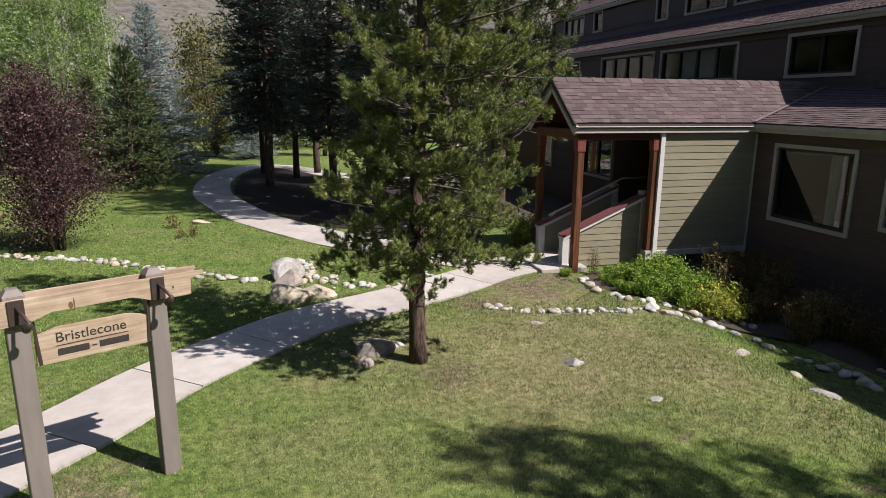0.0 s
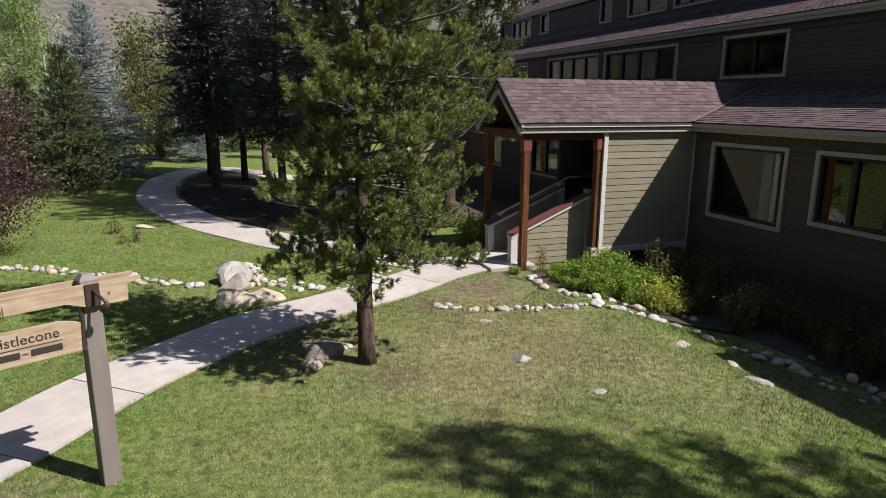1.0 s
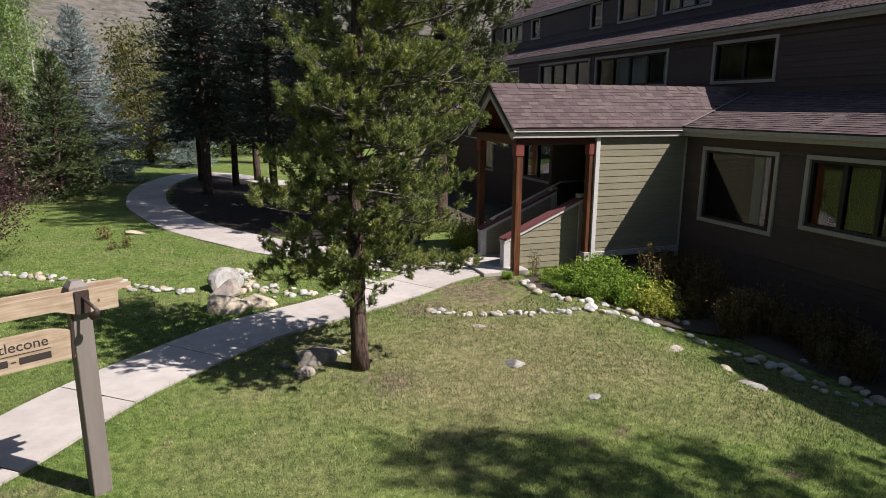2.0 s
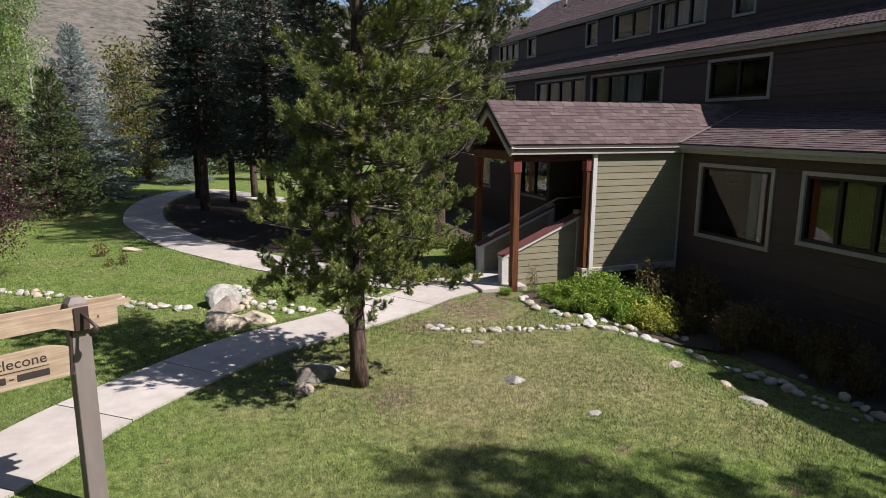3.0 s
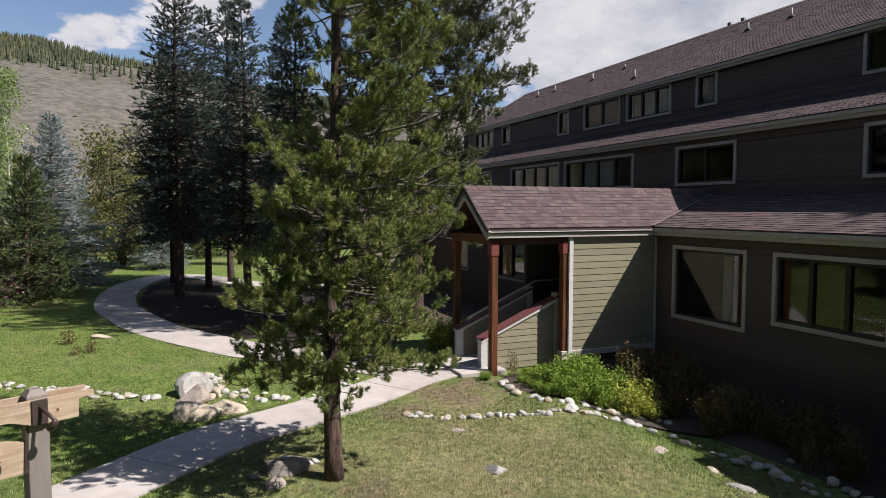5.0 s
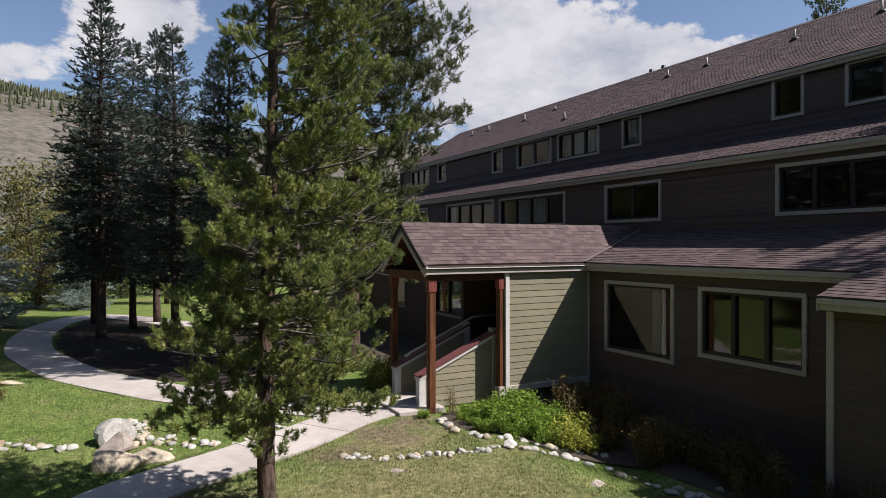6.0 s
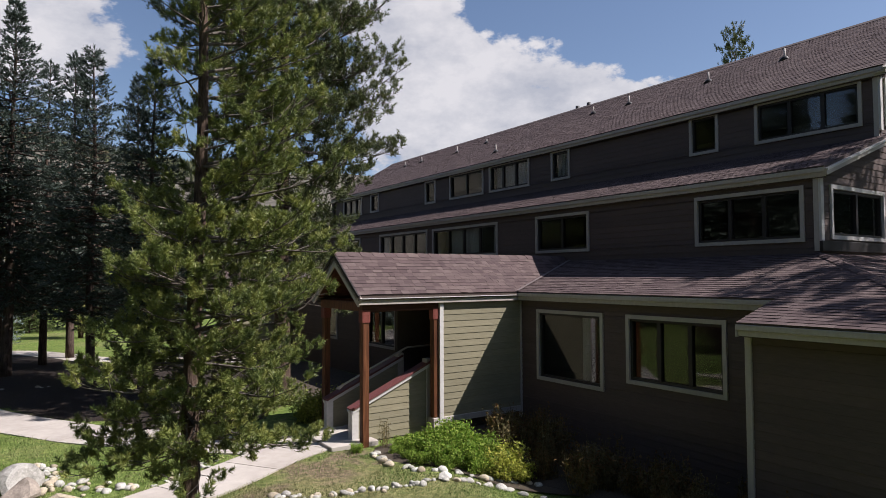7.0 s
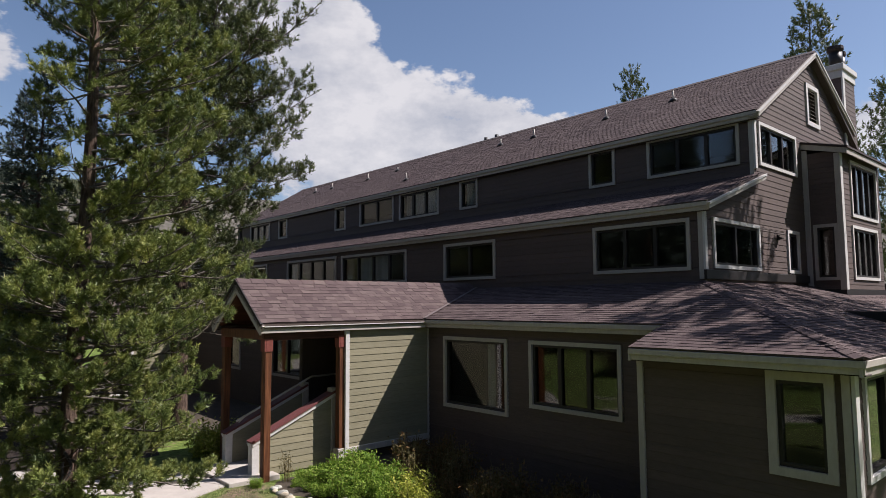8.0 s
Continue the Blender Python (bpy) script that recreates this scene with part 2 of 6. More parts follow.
def shingle_build(island):
    def build(nt, b):
        v = world_vec(nt)
        f, g = noise_node(nt, 120, 3, 0.7, v), noise_node(nt, 0.6, 4, 0.6, v)
        c = ramp(nt, rand_of(nt, island), [(0.0, (0.072, 0.050, 0.049)), (0.3, (0.088, 0.062, 0.060)), (0.7, (0.102, 0.074, 0.070)), (1.0, (0.124, 0.093, 0.085))])
        c = mixc(nt, 0.6, c, ramp(nt, f, [(0.3, (0.6, 0.6, 0.6)), (0.7, (1.35, 1.35, 1.35))]), "MULTIPLY")
        c = mixc(nt, 0.5, c, ramp(nt, g, [(0.3, (0.82, 0.82, 0.84)), (0.7, (1.12, 1.1, 1.08))]), "MULTIPLY")
        nt.links.new(c, b.inputs["Base Color"])
        bump(nt, b, f, 0.5, 0.004)
    return build


def glass_build(nt, b):
    b.inputs["Transmission Weight"].default_value = 1.0
    b.inputs["IOR"].default_value = 1.47
    b.inputs["Base Color"].default_value = (0.66, 0.70, 0.71, 1)


def rock_build(tint):
    def build(nt, b):
        v = world_vec(nt)
        f, g, s = noise_node(nt, 26, 6, 0.65, v), noise_node(nt, 4.5, 4, 0.6, v), noise_node(nt, 160, 2, 0.5, v)
        c = ramp(nt, g, [(0.3, scale_c(tint, 0.62)), (0.5, tint), (0.72, scale_c(tint, 1.28))])
        c = mixc(nt, 0.5, c, ramp(nt, f, [(0.3, (0.55, 0.54, 0.52)), (0.65, (1.2, 1.2, 1.2))]), "MULTIPLY")
        c = mixc(nt, 0.35, c, ramp(nt, s, [(0.35, (0.4, 0.4, 0.4)), (0.6, (1.2, 1.2, 1.2))]), "MULTIPLY")
        c = mixc(nt, 1.0, c, ramp(nt, rand_of(nt), [(0.0, (0.78, 0.77, 0.75)), (1.0, (1.15, 1.15, 1.15))]), "MULTIPLY")
        nt.links.new(c, b.inputs["Base Color"])
        bump(nt, b, f, 0.6, 0.02)
    return build


def bark_build(dark, light):
    def build(nt, b):
        v = world_vec(nt)
        f = noise_node(nt, 9, 6, 0.7, v, (2.2, 2.2, 0.55))
        c = ramp(nt, f, [(0.35, dark), (0.65, light)])
        nt.links.new(c, b.inputs["Base Color"])
        bump(nt, b, f, 0.9, 0.03)
    return build


def concrete_build(nt, b):
    v = world_vec(nt)
    f, g, s = noise_node(nt, 90, 4, 0.6, v), noise_node(nt, 0.8, 5, 0.6, v), noise_node(nt, 5, 5, 0.6, v)
    c = ramp(nt, g, [(0.3, (0.365, 0.33, 0.295)), (0.7, (0.465, 0.425, 0.38))])
    c = mixc(nt, 0.4, c, ramp(nt, s, [(0.35, (0.78, 0.77, 0.75)), (0.65, (1.1, 1.1, 1.1))]), "MULTIPLY")
    c = mixc(nt, 0.35, c, ramp(nt, f, [(0.3, (0.75, 0.75, 0.75)), (0.7, (1.15, 1.15, 1.15))]), "MULTIPLY")
    c = mixc(nt, 1.0, c, ramp(nt, rand_of(nt), [(0.0, (0.93, 0.92, 0.91)), (1.0, (1.05, 1.05, 1.05))]), "MULTIPLY")
    nt.links.new(c, b.inputs["Base Color"])
    bump(nt, b, f, 0.25, 0.003)


def hill_build(nt, b):
    v = world_vec(nt)
    big, fine = noise_node(nt, 0.012, 5, 0.6, v), noise_node(nt, 0.22, 5, 0.7, v)
    c = ramp(nt, big, [(0.35, (0.105, 0.094, 0.078)), (0.65, (0.150, 0.136, 0.116))])
    c = mixc(nt, 0.8, c, ramp(nt, fine, [(0.38, (0.45, 0.5, 0.42)), (0.6, (1.15, 1.12, 1.1))]), "MULTIPLY")
    nt.links.new(c, b.inputs["Base Color"])


M = {
    "lawn": mat("lawn", grass_ground, 0.9, spec=0.1),
    "blade": lawn_blades(),
    "concrete": mat("concrete", concrete_build, 0.85, spec=0.25),
    "mulch": speckled("mulch", (0.013, 0.009, 0.007), (0.036, 0.025, 0.019), 60, 0.95, 0.9, 0.03, 2.0),
    "soil": speckled("soil", (0.035, 0.027, 0.019), (0.085, 0.066, 0.046), 45, 0.95, 0.8, 0.02, 1.4),
    "siding": mat("painted_siding", siding_build((0.086, 0.063, 0.055), (0.108, 0.080, 0.070)), 0.7),
    "olive_siding": mat("olive_painted_siding", siding_build((0.205, 0.185, 0.118), (0.245, 0.225, 0.150)), 0.6),
    "wall": speckled("wall_board", (0.058, 0.046, 0.041), (0.078, 0.062, 0.056), 10, 0.8, 0.2, 0.003),
    "trim": speckled("trim_paint", (0.345, 0.31, 0.27), (0.44, 0.40, 0.355), 16, 0.6, 0.15, 0.002, 0.8, (1, 1, 0.3)),
    # paler copy of trim_paint, mostly on sun-facing sides: sunlight put into the colour
    "sunlit_trim": speckled("sunlit_trim_paint", (0.48, 0.46, 0.43), (0.60, 0.58, 0.55), 16, 0.55, 0.12, 0.002, 0.8),
    "sash": speckled("dark_sash", (0.020, 0.017, 0.016), (0.034, 0.029, 0.027), 20, 0.45, 0.1, 0.001),
    "glass": mat("glass", glass_build, 0.02, spec=0.5),
    "shingle_piece": mat("shingle_piece", shingle_build(False), 0.92, spec=0.2),
    "shingle": mat("shingle", shingle_build(True), 0.92, spec=0.2),
    "bitumen_and_shade": speckled("bitumen_and_shade", (0.034, 0.025, 0.025), (0.058, 0.044, 0.043), 80, 0.9, 0.2, 0.002),
    "roof_deck": speckled("roof_deck", (0.07, 0.055, 0.052), (0.11, 0.085, 0.08), 60, 0.95, 0.4, 0.004),
    "flashing": speckled("flashing", (0.13, 0.10, 0.095), (0.18, 0.145, 0.135), 20, 0.6, 0.1, 0.001),
    "gutter": speckled("gutter_metal", (0.56, 0.54, 0.50), (0.68, 0.66, 0.62), 12, 0.4, 0.05, 0.001),
    "gutter_brown": speckled("brown_gutter_metal", (0.085, 0.066, 0.056), (0.12, 0.095, 0.082), 12, 0.45, 0.05, 0.001),
    "timber": wood_mat("stained_timber", (0.055, 0.019, 0.009), (0.20, 0.080, 0.034), 0.5, 2),
    "timber_x": wood_mat("stained_beam", (0.045, 0.015, 0.010), (0.125, 0.045, 0.026), 0.5, 0),
    "bracket": speckled("red_bracket", (0.145, 0.040, 0.030), (0.21, 0.065, 0.05), 30, 0.5, 0.2, 0.002),
    "cap_red": speckled("burgundy_cap", (0.115, 0.036, 0.036), (0.17, 0.062, 0.058), 25, 0.6, 0.2, 0.002),
    # near-black: the dimness of the rooms is put into this colour
    "interior": speckled("interior_painted_dim", (0.030, 0.026, 0.023), (0.05, 0.043, 0.038), 3, 0.9, 0.05, 0.002),
    "curtain": speckled("curtain", (0.52, 0.50, 0.47), (0.66, 0.64, 0.60), 20, 0.9, 0.2, 0.003),
    "sign_post": speckled("post_paint", (0.155, 0.130, 0.110), (0.205, 0.175, 0.150), 14, 0.65, 0.2, 0.003, 2.0, (1, 1, 0.2)),
    "sign_wood": wood_mat("varnished_pine", (0.28, 0.195, 0.118), (0.50, 0.405, 0.295), 0.7, 0, 10.0, 3.4),
    "knot": speckled("knot_wood", (0.10, 0.052, 0.026), (0.17, 0.095, 0.05), 60, 0.7, 0.2, 0.001),
    "sign_dark": speckled("dark_metal", (0.035, 0.024, 0.020), (0.06, 0.043, 0.036), 30, 0.45, 0.1, 0.001),
    "ink": speckled("routed_paint", (0.028, 0.022, 0.018), (0.045, 0.036, 0.03), 30, 0.7, 0.1, 0.001),
    "rock_grey": mat("granite", rock_build((0.40, 0.385, 0.35)), 0.9, spec=0.2),
    "rock_pale": mat("pale_granite", rock_build((0.41, 0.40, 0.355)), 0.9, spec=0.2),
    "rock_warm": mat("pink_granite", rock_build((0.36, 0.31, 0.265)), 0.9, spec=0.2),
    "rock_tan": mat("sandstone", rock_build((0.42, 0.36, 0.265)), 0.9, spec=0.2),
    "rock_dark": mat("dark_granite", rock_build((0.26, 0.235, 0.20)), 0.92, spec=0.2),
    "bark": mat("pine_bark", bark_build((0.034, 0.023, 0.018), (0.150, 0.105, 0.080)), 0.95, spec=0.1),
    "bark_grey": mat("twig_bark", bark_build((0.060, 0.050, 0.042), (0.20, 0.175, 0.15)), 0.9, spec=0.1),
    "bark_red": mat("spruce_bark", bark_build((0.040, 0.028, 0.022), (0.12, 0.088, 0.070)), 0.95, spec=0.1),
    "bark_pale": mat("aspen_bark", bark_build((0.16, 0.15, 0.12), (0.48, 0.46, 0.40)), 0.85, spec=0.1),
    "pine": tuft_mat("pine_needles", (0.066, 0.092, 0.034), (0.165, 0.202, 0.058), (0.29, 0.305, 0.092)),
    "pine_dark": tuft_mat("old_pine_needles", (0.048, 0.064, 0.028), (0.098, 0.122, 0.044), (0.150, 0.160, 0.062)),
    "spruce": blade_mat("spruce_needles", [(0, (0.022, 0.034, 0.024)), (0.5, (0.052, 0.072, 0.053)), (1, (0.145, 0.175, 0.150))], 0.5, 0.15),
    "blue_spruce": blade_mat("blue_spruce_needles", [(0, (0.13, 0.175, 0.16)), (0.5, (0.26, 0.315, 0.29)), (1, (0.42, 0.47, 0.44))], 0.5, 0.15),
    "young_spruce": blade_mat("young_spruce_needles", [(0, (0.046, 0.070, 0.026)), (0.5, (0.092, 0.125, 0.044)), (1, (0.16, 0.195, 0.082))], 0.55, 0.15),
    "aspen": blade_mat("aspen_leaves", [(0, (0.085, 0.165, 0.036)), (0.5, (0.185, 0.285, 0.070)), (0.92, (0.36, 0.43, 0.15)), (1, (0.60, 0.60, 0.38))], 0.4, 0.42),
    "willow": blade_mat("willow_leaves", [(0, (0.075, 0.085, 0.022)), (0.5, (0.14, 0.145, 0.04)), (1, (0.22, 0.20, 0.07))], 0.5, 0.3),
    "cherry": blade_mat("purple_leaves", [(0, (0.028, 0.012, 0.017)), (0.5, (0.066, 0.030, 0.038)), (0.85, (0.13, 0.070, 0.072)), (1, (0.30, 0.20, 0.16))], 0.35, 0.2),
    "perennial": blade_mat("perennial_leaves", [(0, (0.085, 0.16, 0.018)), (0.5, (0.18, 0.29, 0.036)), (1, (0.32, 0.40, 0.08))], 0.5, 0.35),
    "yellowing": blade_mat("yellowing_leaves", [(0, (0.17, 0.21, 0.03)), (0.5, (0.34, 0.37, 0.055)), (1, (0.50, 0.48, 0.11))], 0.5, 0.35),
    "dry_stem": blade_mat("dry_stems", [(0, (0.085, 0.075, 0.035)), (1, (0.24, 0.19, 0.09))], 0.7, 0.2),
    "rust": blade_mat("rusty_leaves", [(0, (0.065, 0.052, 0.020)), (0.6, (0.125, 0.088, 0.030)), (1, (0.18, 0.085, 0.036))], 0.6, 0.25),
    "hill": mat("sage_hill", hill_build, 0.95, spec=0.1),
    "far_conifer": blade_mat("far_conifers", [(0, (0.045, 0.055, 0.030)), (0.6, (0.075, 0.085, 0.045)), (1, (0.13, 0.125, 0.065))], 0.8, 0.1),
}

# ---- building blocks ----


def make_mesh(name, verts, faces, material, smooth=False):
    me = bpy.data.meshes.new(name)
    me.from_pydata([tuple(v) for v in verts] if not isinstance(verts, np.ndarray) else verts.tolist(), [], faces if not isinstance(faces, np.ndarray) else faces.tolist())
    if smooth:
        me.polygons.foreach_set("use_smooth", [True] * len(me.polygons))
    if material:
        me.materials.append(M[material])
    me.update()
    return me


def thing(name, label, category, group="", kind="", at=(0, 0, 0), turn=0.0, data=None):
    ob = new(name, data)
    ob.matrix_basis = pose(*at, 0, 0, turn)
    return tagged(ob, label, category, group, kind)


def part(name, me, parent, label="", m=None):
    """Links a mesh as one object under a thing or a part; the mesh is in the parent's own space."""
    ob = new(name, me)
    ob.parent = parent
    if m is not None:
        ob.matrix_basis = m
    return tagged(ob, label)


class Shape:
    """Gathers boxes, prisms and tubes into one mesh."""

    def __init__(self):
        self.v, self.f = [], []

    def add(self, verts, faces):
        n = len(self.v)
        self.v += [tuple(v) for v in verts]
        self.f += [tuple(i + n for i in f) for f in faces]
        return self

    def box(self, a, b, bevel=0.0):
        (x0, y0, z0), (x1, y1, z1) = [min(p, q) for p, q in zip(a, b)], [max(p, q) for p, q in zip(a, b)]
        if not bevel:
            v = [(x, y, z) for z in (z0, z1) for y in (y0, y1) for x in (x0, x1)]
            return self.add(v, [(0, 2, 3, 1), (4, 5, 7, 6), (0, 1, 5, 4), (2, 6, 7, 3), (0, 4, 6, 2), (1, 3, 7, 5)])
        bm = bmesh.new()
        bmesh.ops.create_cube(bm, size=1)
        bmesh.ops.transform(bm, matrix=Matrix.LocRotScale(((x0 + x1) / 2, (y0 + y1) / 2, (z0 + z1) / 2), None, (x1 - x0, y1 - y0, z1 - z0)), verts=bm.verts)
        bmesh.ops.bevel(bm, geom=bm.edges[:], offset=bevel, segments=1, affect="EDGES")
        return self.take(bm)

    def take(self, bm):
        bm.verts.index_update()
        self.add([v.co for v in bm.verts], [[v.index for v in f.verts] for f in bm.faces])
        bm.free()
        return self

    def prism(self, ring, shift):
        """A closed ring of points pushed along a vector."""
        n, s = len(ring), Vector(shift)
        v = [Vector(p) for p in ring]
        return self.add(v + [p + s for p in v], [tuple(range(n))[::-1], tuple(range(n, 2 * n))] + [(i, (i + 1) % n, n + (i + 1) % n, n + i) for i in range(n)])

    def beam(self, a, b, wide, high, up=(0, 0, 1)):
        """A bar of rectangular section from a to b."""
        a, b = Vector(a), Vector(b)
        d = (b - a).normalized()
        side = d.cross(Vector(up)).normalized()
        top = side.cross(d)
        ring = [a + side * (sx * wide / 2) + top * (sz * high / 2) for sx, sz in ((-1, -1), (1, -1), (1, 1), (-1, 1))]
        return self.prism(ring, b - a)

    def tube(self, pts, radii, sides=6, cap=True):
        pts = [Vector(p) for p in pts]
        n0 = len(self.v)
        for i, (p, r) in enumerate(zip(pts, radii)):
            d = (pts[min(i + 1, len(pts) - 1)] - pts[max(i - 1, 0)]).normalized()
            side = d.cross(Vector((0.31, 0.87, 0.38))).normalized()
            up = side.cross(d)
            self.v += [tuple(p + (side * math.cos(2 * math.pi * k / sides) + up * math.sin(2 * math.pi * k / sides)) * r) for k in range(sides)]
        for i in range(len(pts) - 1):
            for k in range(sides):
                a, b = n0 + i * sides + k, n0 + i * sides + (k + 1) % sides
                self.f.append((a, b, b + sides, a + sides))
        if cap:
            self.f.append(tuple(n0 + k for k in range(sides))[::-1])
            self.f.append(tuple(n0 + (len(pts) - 1) * sides + k for k in range(sides)))
        return self

    def mesh(self, name, material, smooth=False):
        return make_mesh(name, self.v, self.f, material, smooth)


def smoothed(points, step):
    """A smooth line through a few points, resampled at even steps."""
    p = np.array(points, float)
    p = np.vstack([2 * p[0] - p[1], p, 2 * p[-1] - p[-2]])
    out = []
    for i in range(1, len(p) - 2):
        for t in np.linspace(0, 1, 24, endpoint=False):
            a, b, c, d = p[i - 1 : i + 3]
            out.append(0.5 * (2 * b + (c - a) * t + (2 * a - 5 * b + 4 * c - d) * t**2 + (3 * b - a - 3 * c + d) * t**3))
    out = np.array(out + [p[-2]])
    run = np.r_[0, np.cumsum(np.hypot(*np.diff(out[:, :2], axis=0).T))]
    at = np.linspace(0, run[-1], max(2, int(round(run[-1] / step)) + 1))
    return np.c_[[np.interp(at, run, out[:, k]) for k in range(out.shape[1])]].T


# ---- ground, hills, walks ----
MAIN_WALK = smoothed([(-6.4, 2.2), (-4.2, 4.5), (-2.45, 6.45), (-1.52, 7.76), (-0.62, 8.70), (0.35, 9.56), (1.5, 10.15), (2.7, 10.78), (3.9, 11.55), (4.95, 12.08)], 0.25)
LOOP_WALK = smoothed([(4.35, 12.25), (3.3, 13.15), (2.3, 14.3), (1.37, 15.3), (0.68, 16.4), (-0.1, 17.7), (-0.85, 19.2), (-1.62, 21.6), (-2.15, 23.6), (-2.38, 25.6), (-2.45, 27.8), (-2.25, 30.3), (-1.7, 32.6), (-0.8, 34.2), (0.6, 33.2), (2.7, 29.2), (4.9, 27.2), (7.6, 25.4)], 0.3)


def off_walk(x, y, margin=0.0):
    """How far points lie outside the walks (negative: on them)."""
    p = np.c_[np.ravel(x), np.ravel(y)]
    far = np.full(len(p), 1e9)
    for line, wide in ((MAIN_WALK, 1.16), (LOOP_WALK, 1.32)):
        for q in line:
            far = np.minimum(far, np.hypot(p[:, 0] - q[0], p[:, 1] - q[1]) - wide / 2)
    return far - margin


def ground_height(x, y):
    r = np.hypot(x - 2, y - 10)
    ease = lambda t: np.clip(t, 0, 1) ** 2 * (3 - 2 * np.clip(t, 0, 1))
    swale = -0.32 * ease((x - 5.7) / 1.5) * ease((10.4 - y) / 1.8) * ease((30 - x) / 10) * ease((y + 12) / 6)
    return swale + 0.018 * np.sin(x * 1.7 + 0.4) * np.sin(y * 1.3) * np.clip(1 - r / 60, 0, 1)


def build_ground():
    u = np.linspace(-1, 1, 181)
    gx, gy = 2 + 18 * u + 2600 * np.sign(u) * np.abs(u) ** 7, 12 + 24 * u + 2600 * np.sign(u) * np.abs(u) ** 7
    X, Y = np.meshgrid(gx, gy, indexing="ij")
    Z = ground_height(X, Y)
    n = len(u)
    i = np.arange(n - 1)
    a = (i[:, None] * n + i[None]).ravel()
    thing("ground", "mown green lawn with dry yellowish patches", "ground", kind="structure",
          data=make_mesh("ground", np.c_[X.ravel(), Y.ravel(), Z.ravel()], np.c_[a, a + n, a + n + 1, a + 1], "lawn", True))


def crest(az):
    """Height of the hills' crest, 640 m away, by azimuth in degrees."""
    return np.interp(az, [-180, -60, -25, -10, -3.6, 6, 16, 21, 35, 60, 120, 180], [60, 120, 140, 132, 124, 108, 97, 104, 95, 70, 50, 60])


def hill_height(x, y):
    r, az = np.hypot(x, y), np.degrees(np.arctan2(x, y))
    t = np.clip((r - 130) / 510, 0, 1)
    s = 0.28 * t + 0.72 * t * t * (3 - 2 * t)
    bumps = 5 * np.sin(x * 0.021 + 1.3) * np.sin(y * 0.017) + 3 * np.sin(x * 0.05) * np.sin(y * 0.043 + 2)
    return crest(az) * s * (1 - 0.55 * np.clip((r - 640) / 900, 0, 1)) + bumps * t - 0.6


def build_hills():
    az, r = np.radians(np.linspace(-180, 180, 289)), np.r_[np.linspace(125, 700, 48), np.linspace(740, 1600, 10)]
    A, R = np.meshgrid(az, r, indexing="ij")
    X, Y = R * np.sin(A), R * np.cos(A)
    Z = hill_height(X, Y)
    n = len(r)
    a = (np.arange(len(az) - 1)[:, None] * n + np.arange(n - 1)[None]).ravel()
    thing("hillside", "grey-brown sage hillside with scattered conifers", "hill", kind="structure",
          data=make_mesh("hillside", np.c_[X.ravel(), Y.ravel(), Z.ravel()], np.c_[a, a + 1, a + n + 1, a + n], "hill", True))
    # woods on the upper slope
    rng = np.random.default_rng(5)
    n = 24000
    a, r = np.radians(rng.uniform(-38, 16, n)), np.sqrt(rng.uniform(210**2, 690**2, n))
    x, y = r * np.sin(a), r * np.cos(a)
    patch = np.sin(x * 0.03 + 0.7 * np.sin(y * 0.02)) + np.sin(y * 0.026 + 0.02 * x)
    dens = np.interp(r, [200, 250, 300, 430, 480, 530, 640], [0.0, 0.0, 0.0, 0.0, 0.35, 0.9, 1.0])
    keep = rng.random(n) < np.clip(dens + 0.22 * patch * (r > 480), 0.0, 1)
    x, y, h = x[keep], y[keep], rng.uniform(4, 10, keep.sum())
    z = hill_height(x, y) - 0.4
    k = len(x)
    ang = rng.uniform(0, 6.3, k)
    verts, faces = [], []
    for t0, t1, w in ((0.05, 0.66, 0.15), (0.40, 1.0, 0.10)):
        ring = [np.c_[x + w * h * np.cos(ang + 2 * math.pi * j / 5), y + w * h * np.sin(ang + 2 * math.pi * j / 5), z + t0 * h + (0.04 * h if j % 2 else 0)] for j in range(5)]
        tip = np.c_[x, y, z + t1 * h]
        base = sum(len(v) for v in verts)
        verts += ring + [tip]
        ids = np.arange(k)
        faces += [np.c_[base + j * k + ids, base + ((j + 1) % 5) * k + ids, base + 5 * k + ids] for j in range(5)]
    thing("distant_conifers", "dark conifer wood on a distant hillside", "trees", kind="stuff",
          data=make_mesh("distant_conifers", np.vstack(verts), np.vstack(faces), "far_conifer"))


def build_walks():
    for name, line, wide, every, label in (("pavement_main", MAIN_WALK, 1.16, 6, "pale concrete footpath leading to the porch"),
                                           ("pavement_loop", LOOP_WALK, 1.32, 5, "pale concrete footpath curving round a tree bed")):
        top = 0.030 if name == "pavement_main" else 0.026
        root = thing(name, label, "footpath", kind="structure")
        d = np.gradient(line, axis=0)
        d /= np.hypot(*d.T)[:, None]
        side = np.c_[-d[:, 1], d[:, 0]] * wide / 2
        for s in range(0, len(line) - 1, every):
            ids = list(range(s, min(s + every, len(line) - 1) + 1))
            pts = line[ids].copy()
            pts[0] += d[ids[0]] * 0.008
            pts[-1] -= d[ids[-1]] * 0.008
            sh, n = Shape(), len(ids)
            ring = [(*(p + side[i]), top) for p, i in zip(pts, ids)] + [(*(p - side[i]), top) for p, i in zip(pts[::-1], ids[::-1])]
            v = ring + [(x * 1.0, y * 1.0, -0.06) for x, y, _ in ring]
            # softened upper arris
            m = len(ring)
            f = [(i, i + 1, m - 2 - i, m - 1 - i) for i in range(n - 1)] + [(i, m + i, m + (i + 1) % m, (i + 1) % m) for i in range(m)]
            sh.add(v, [q[::-1] for q in f])
            part("slab", sh.mesh("slab", "concrete"), root)


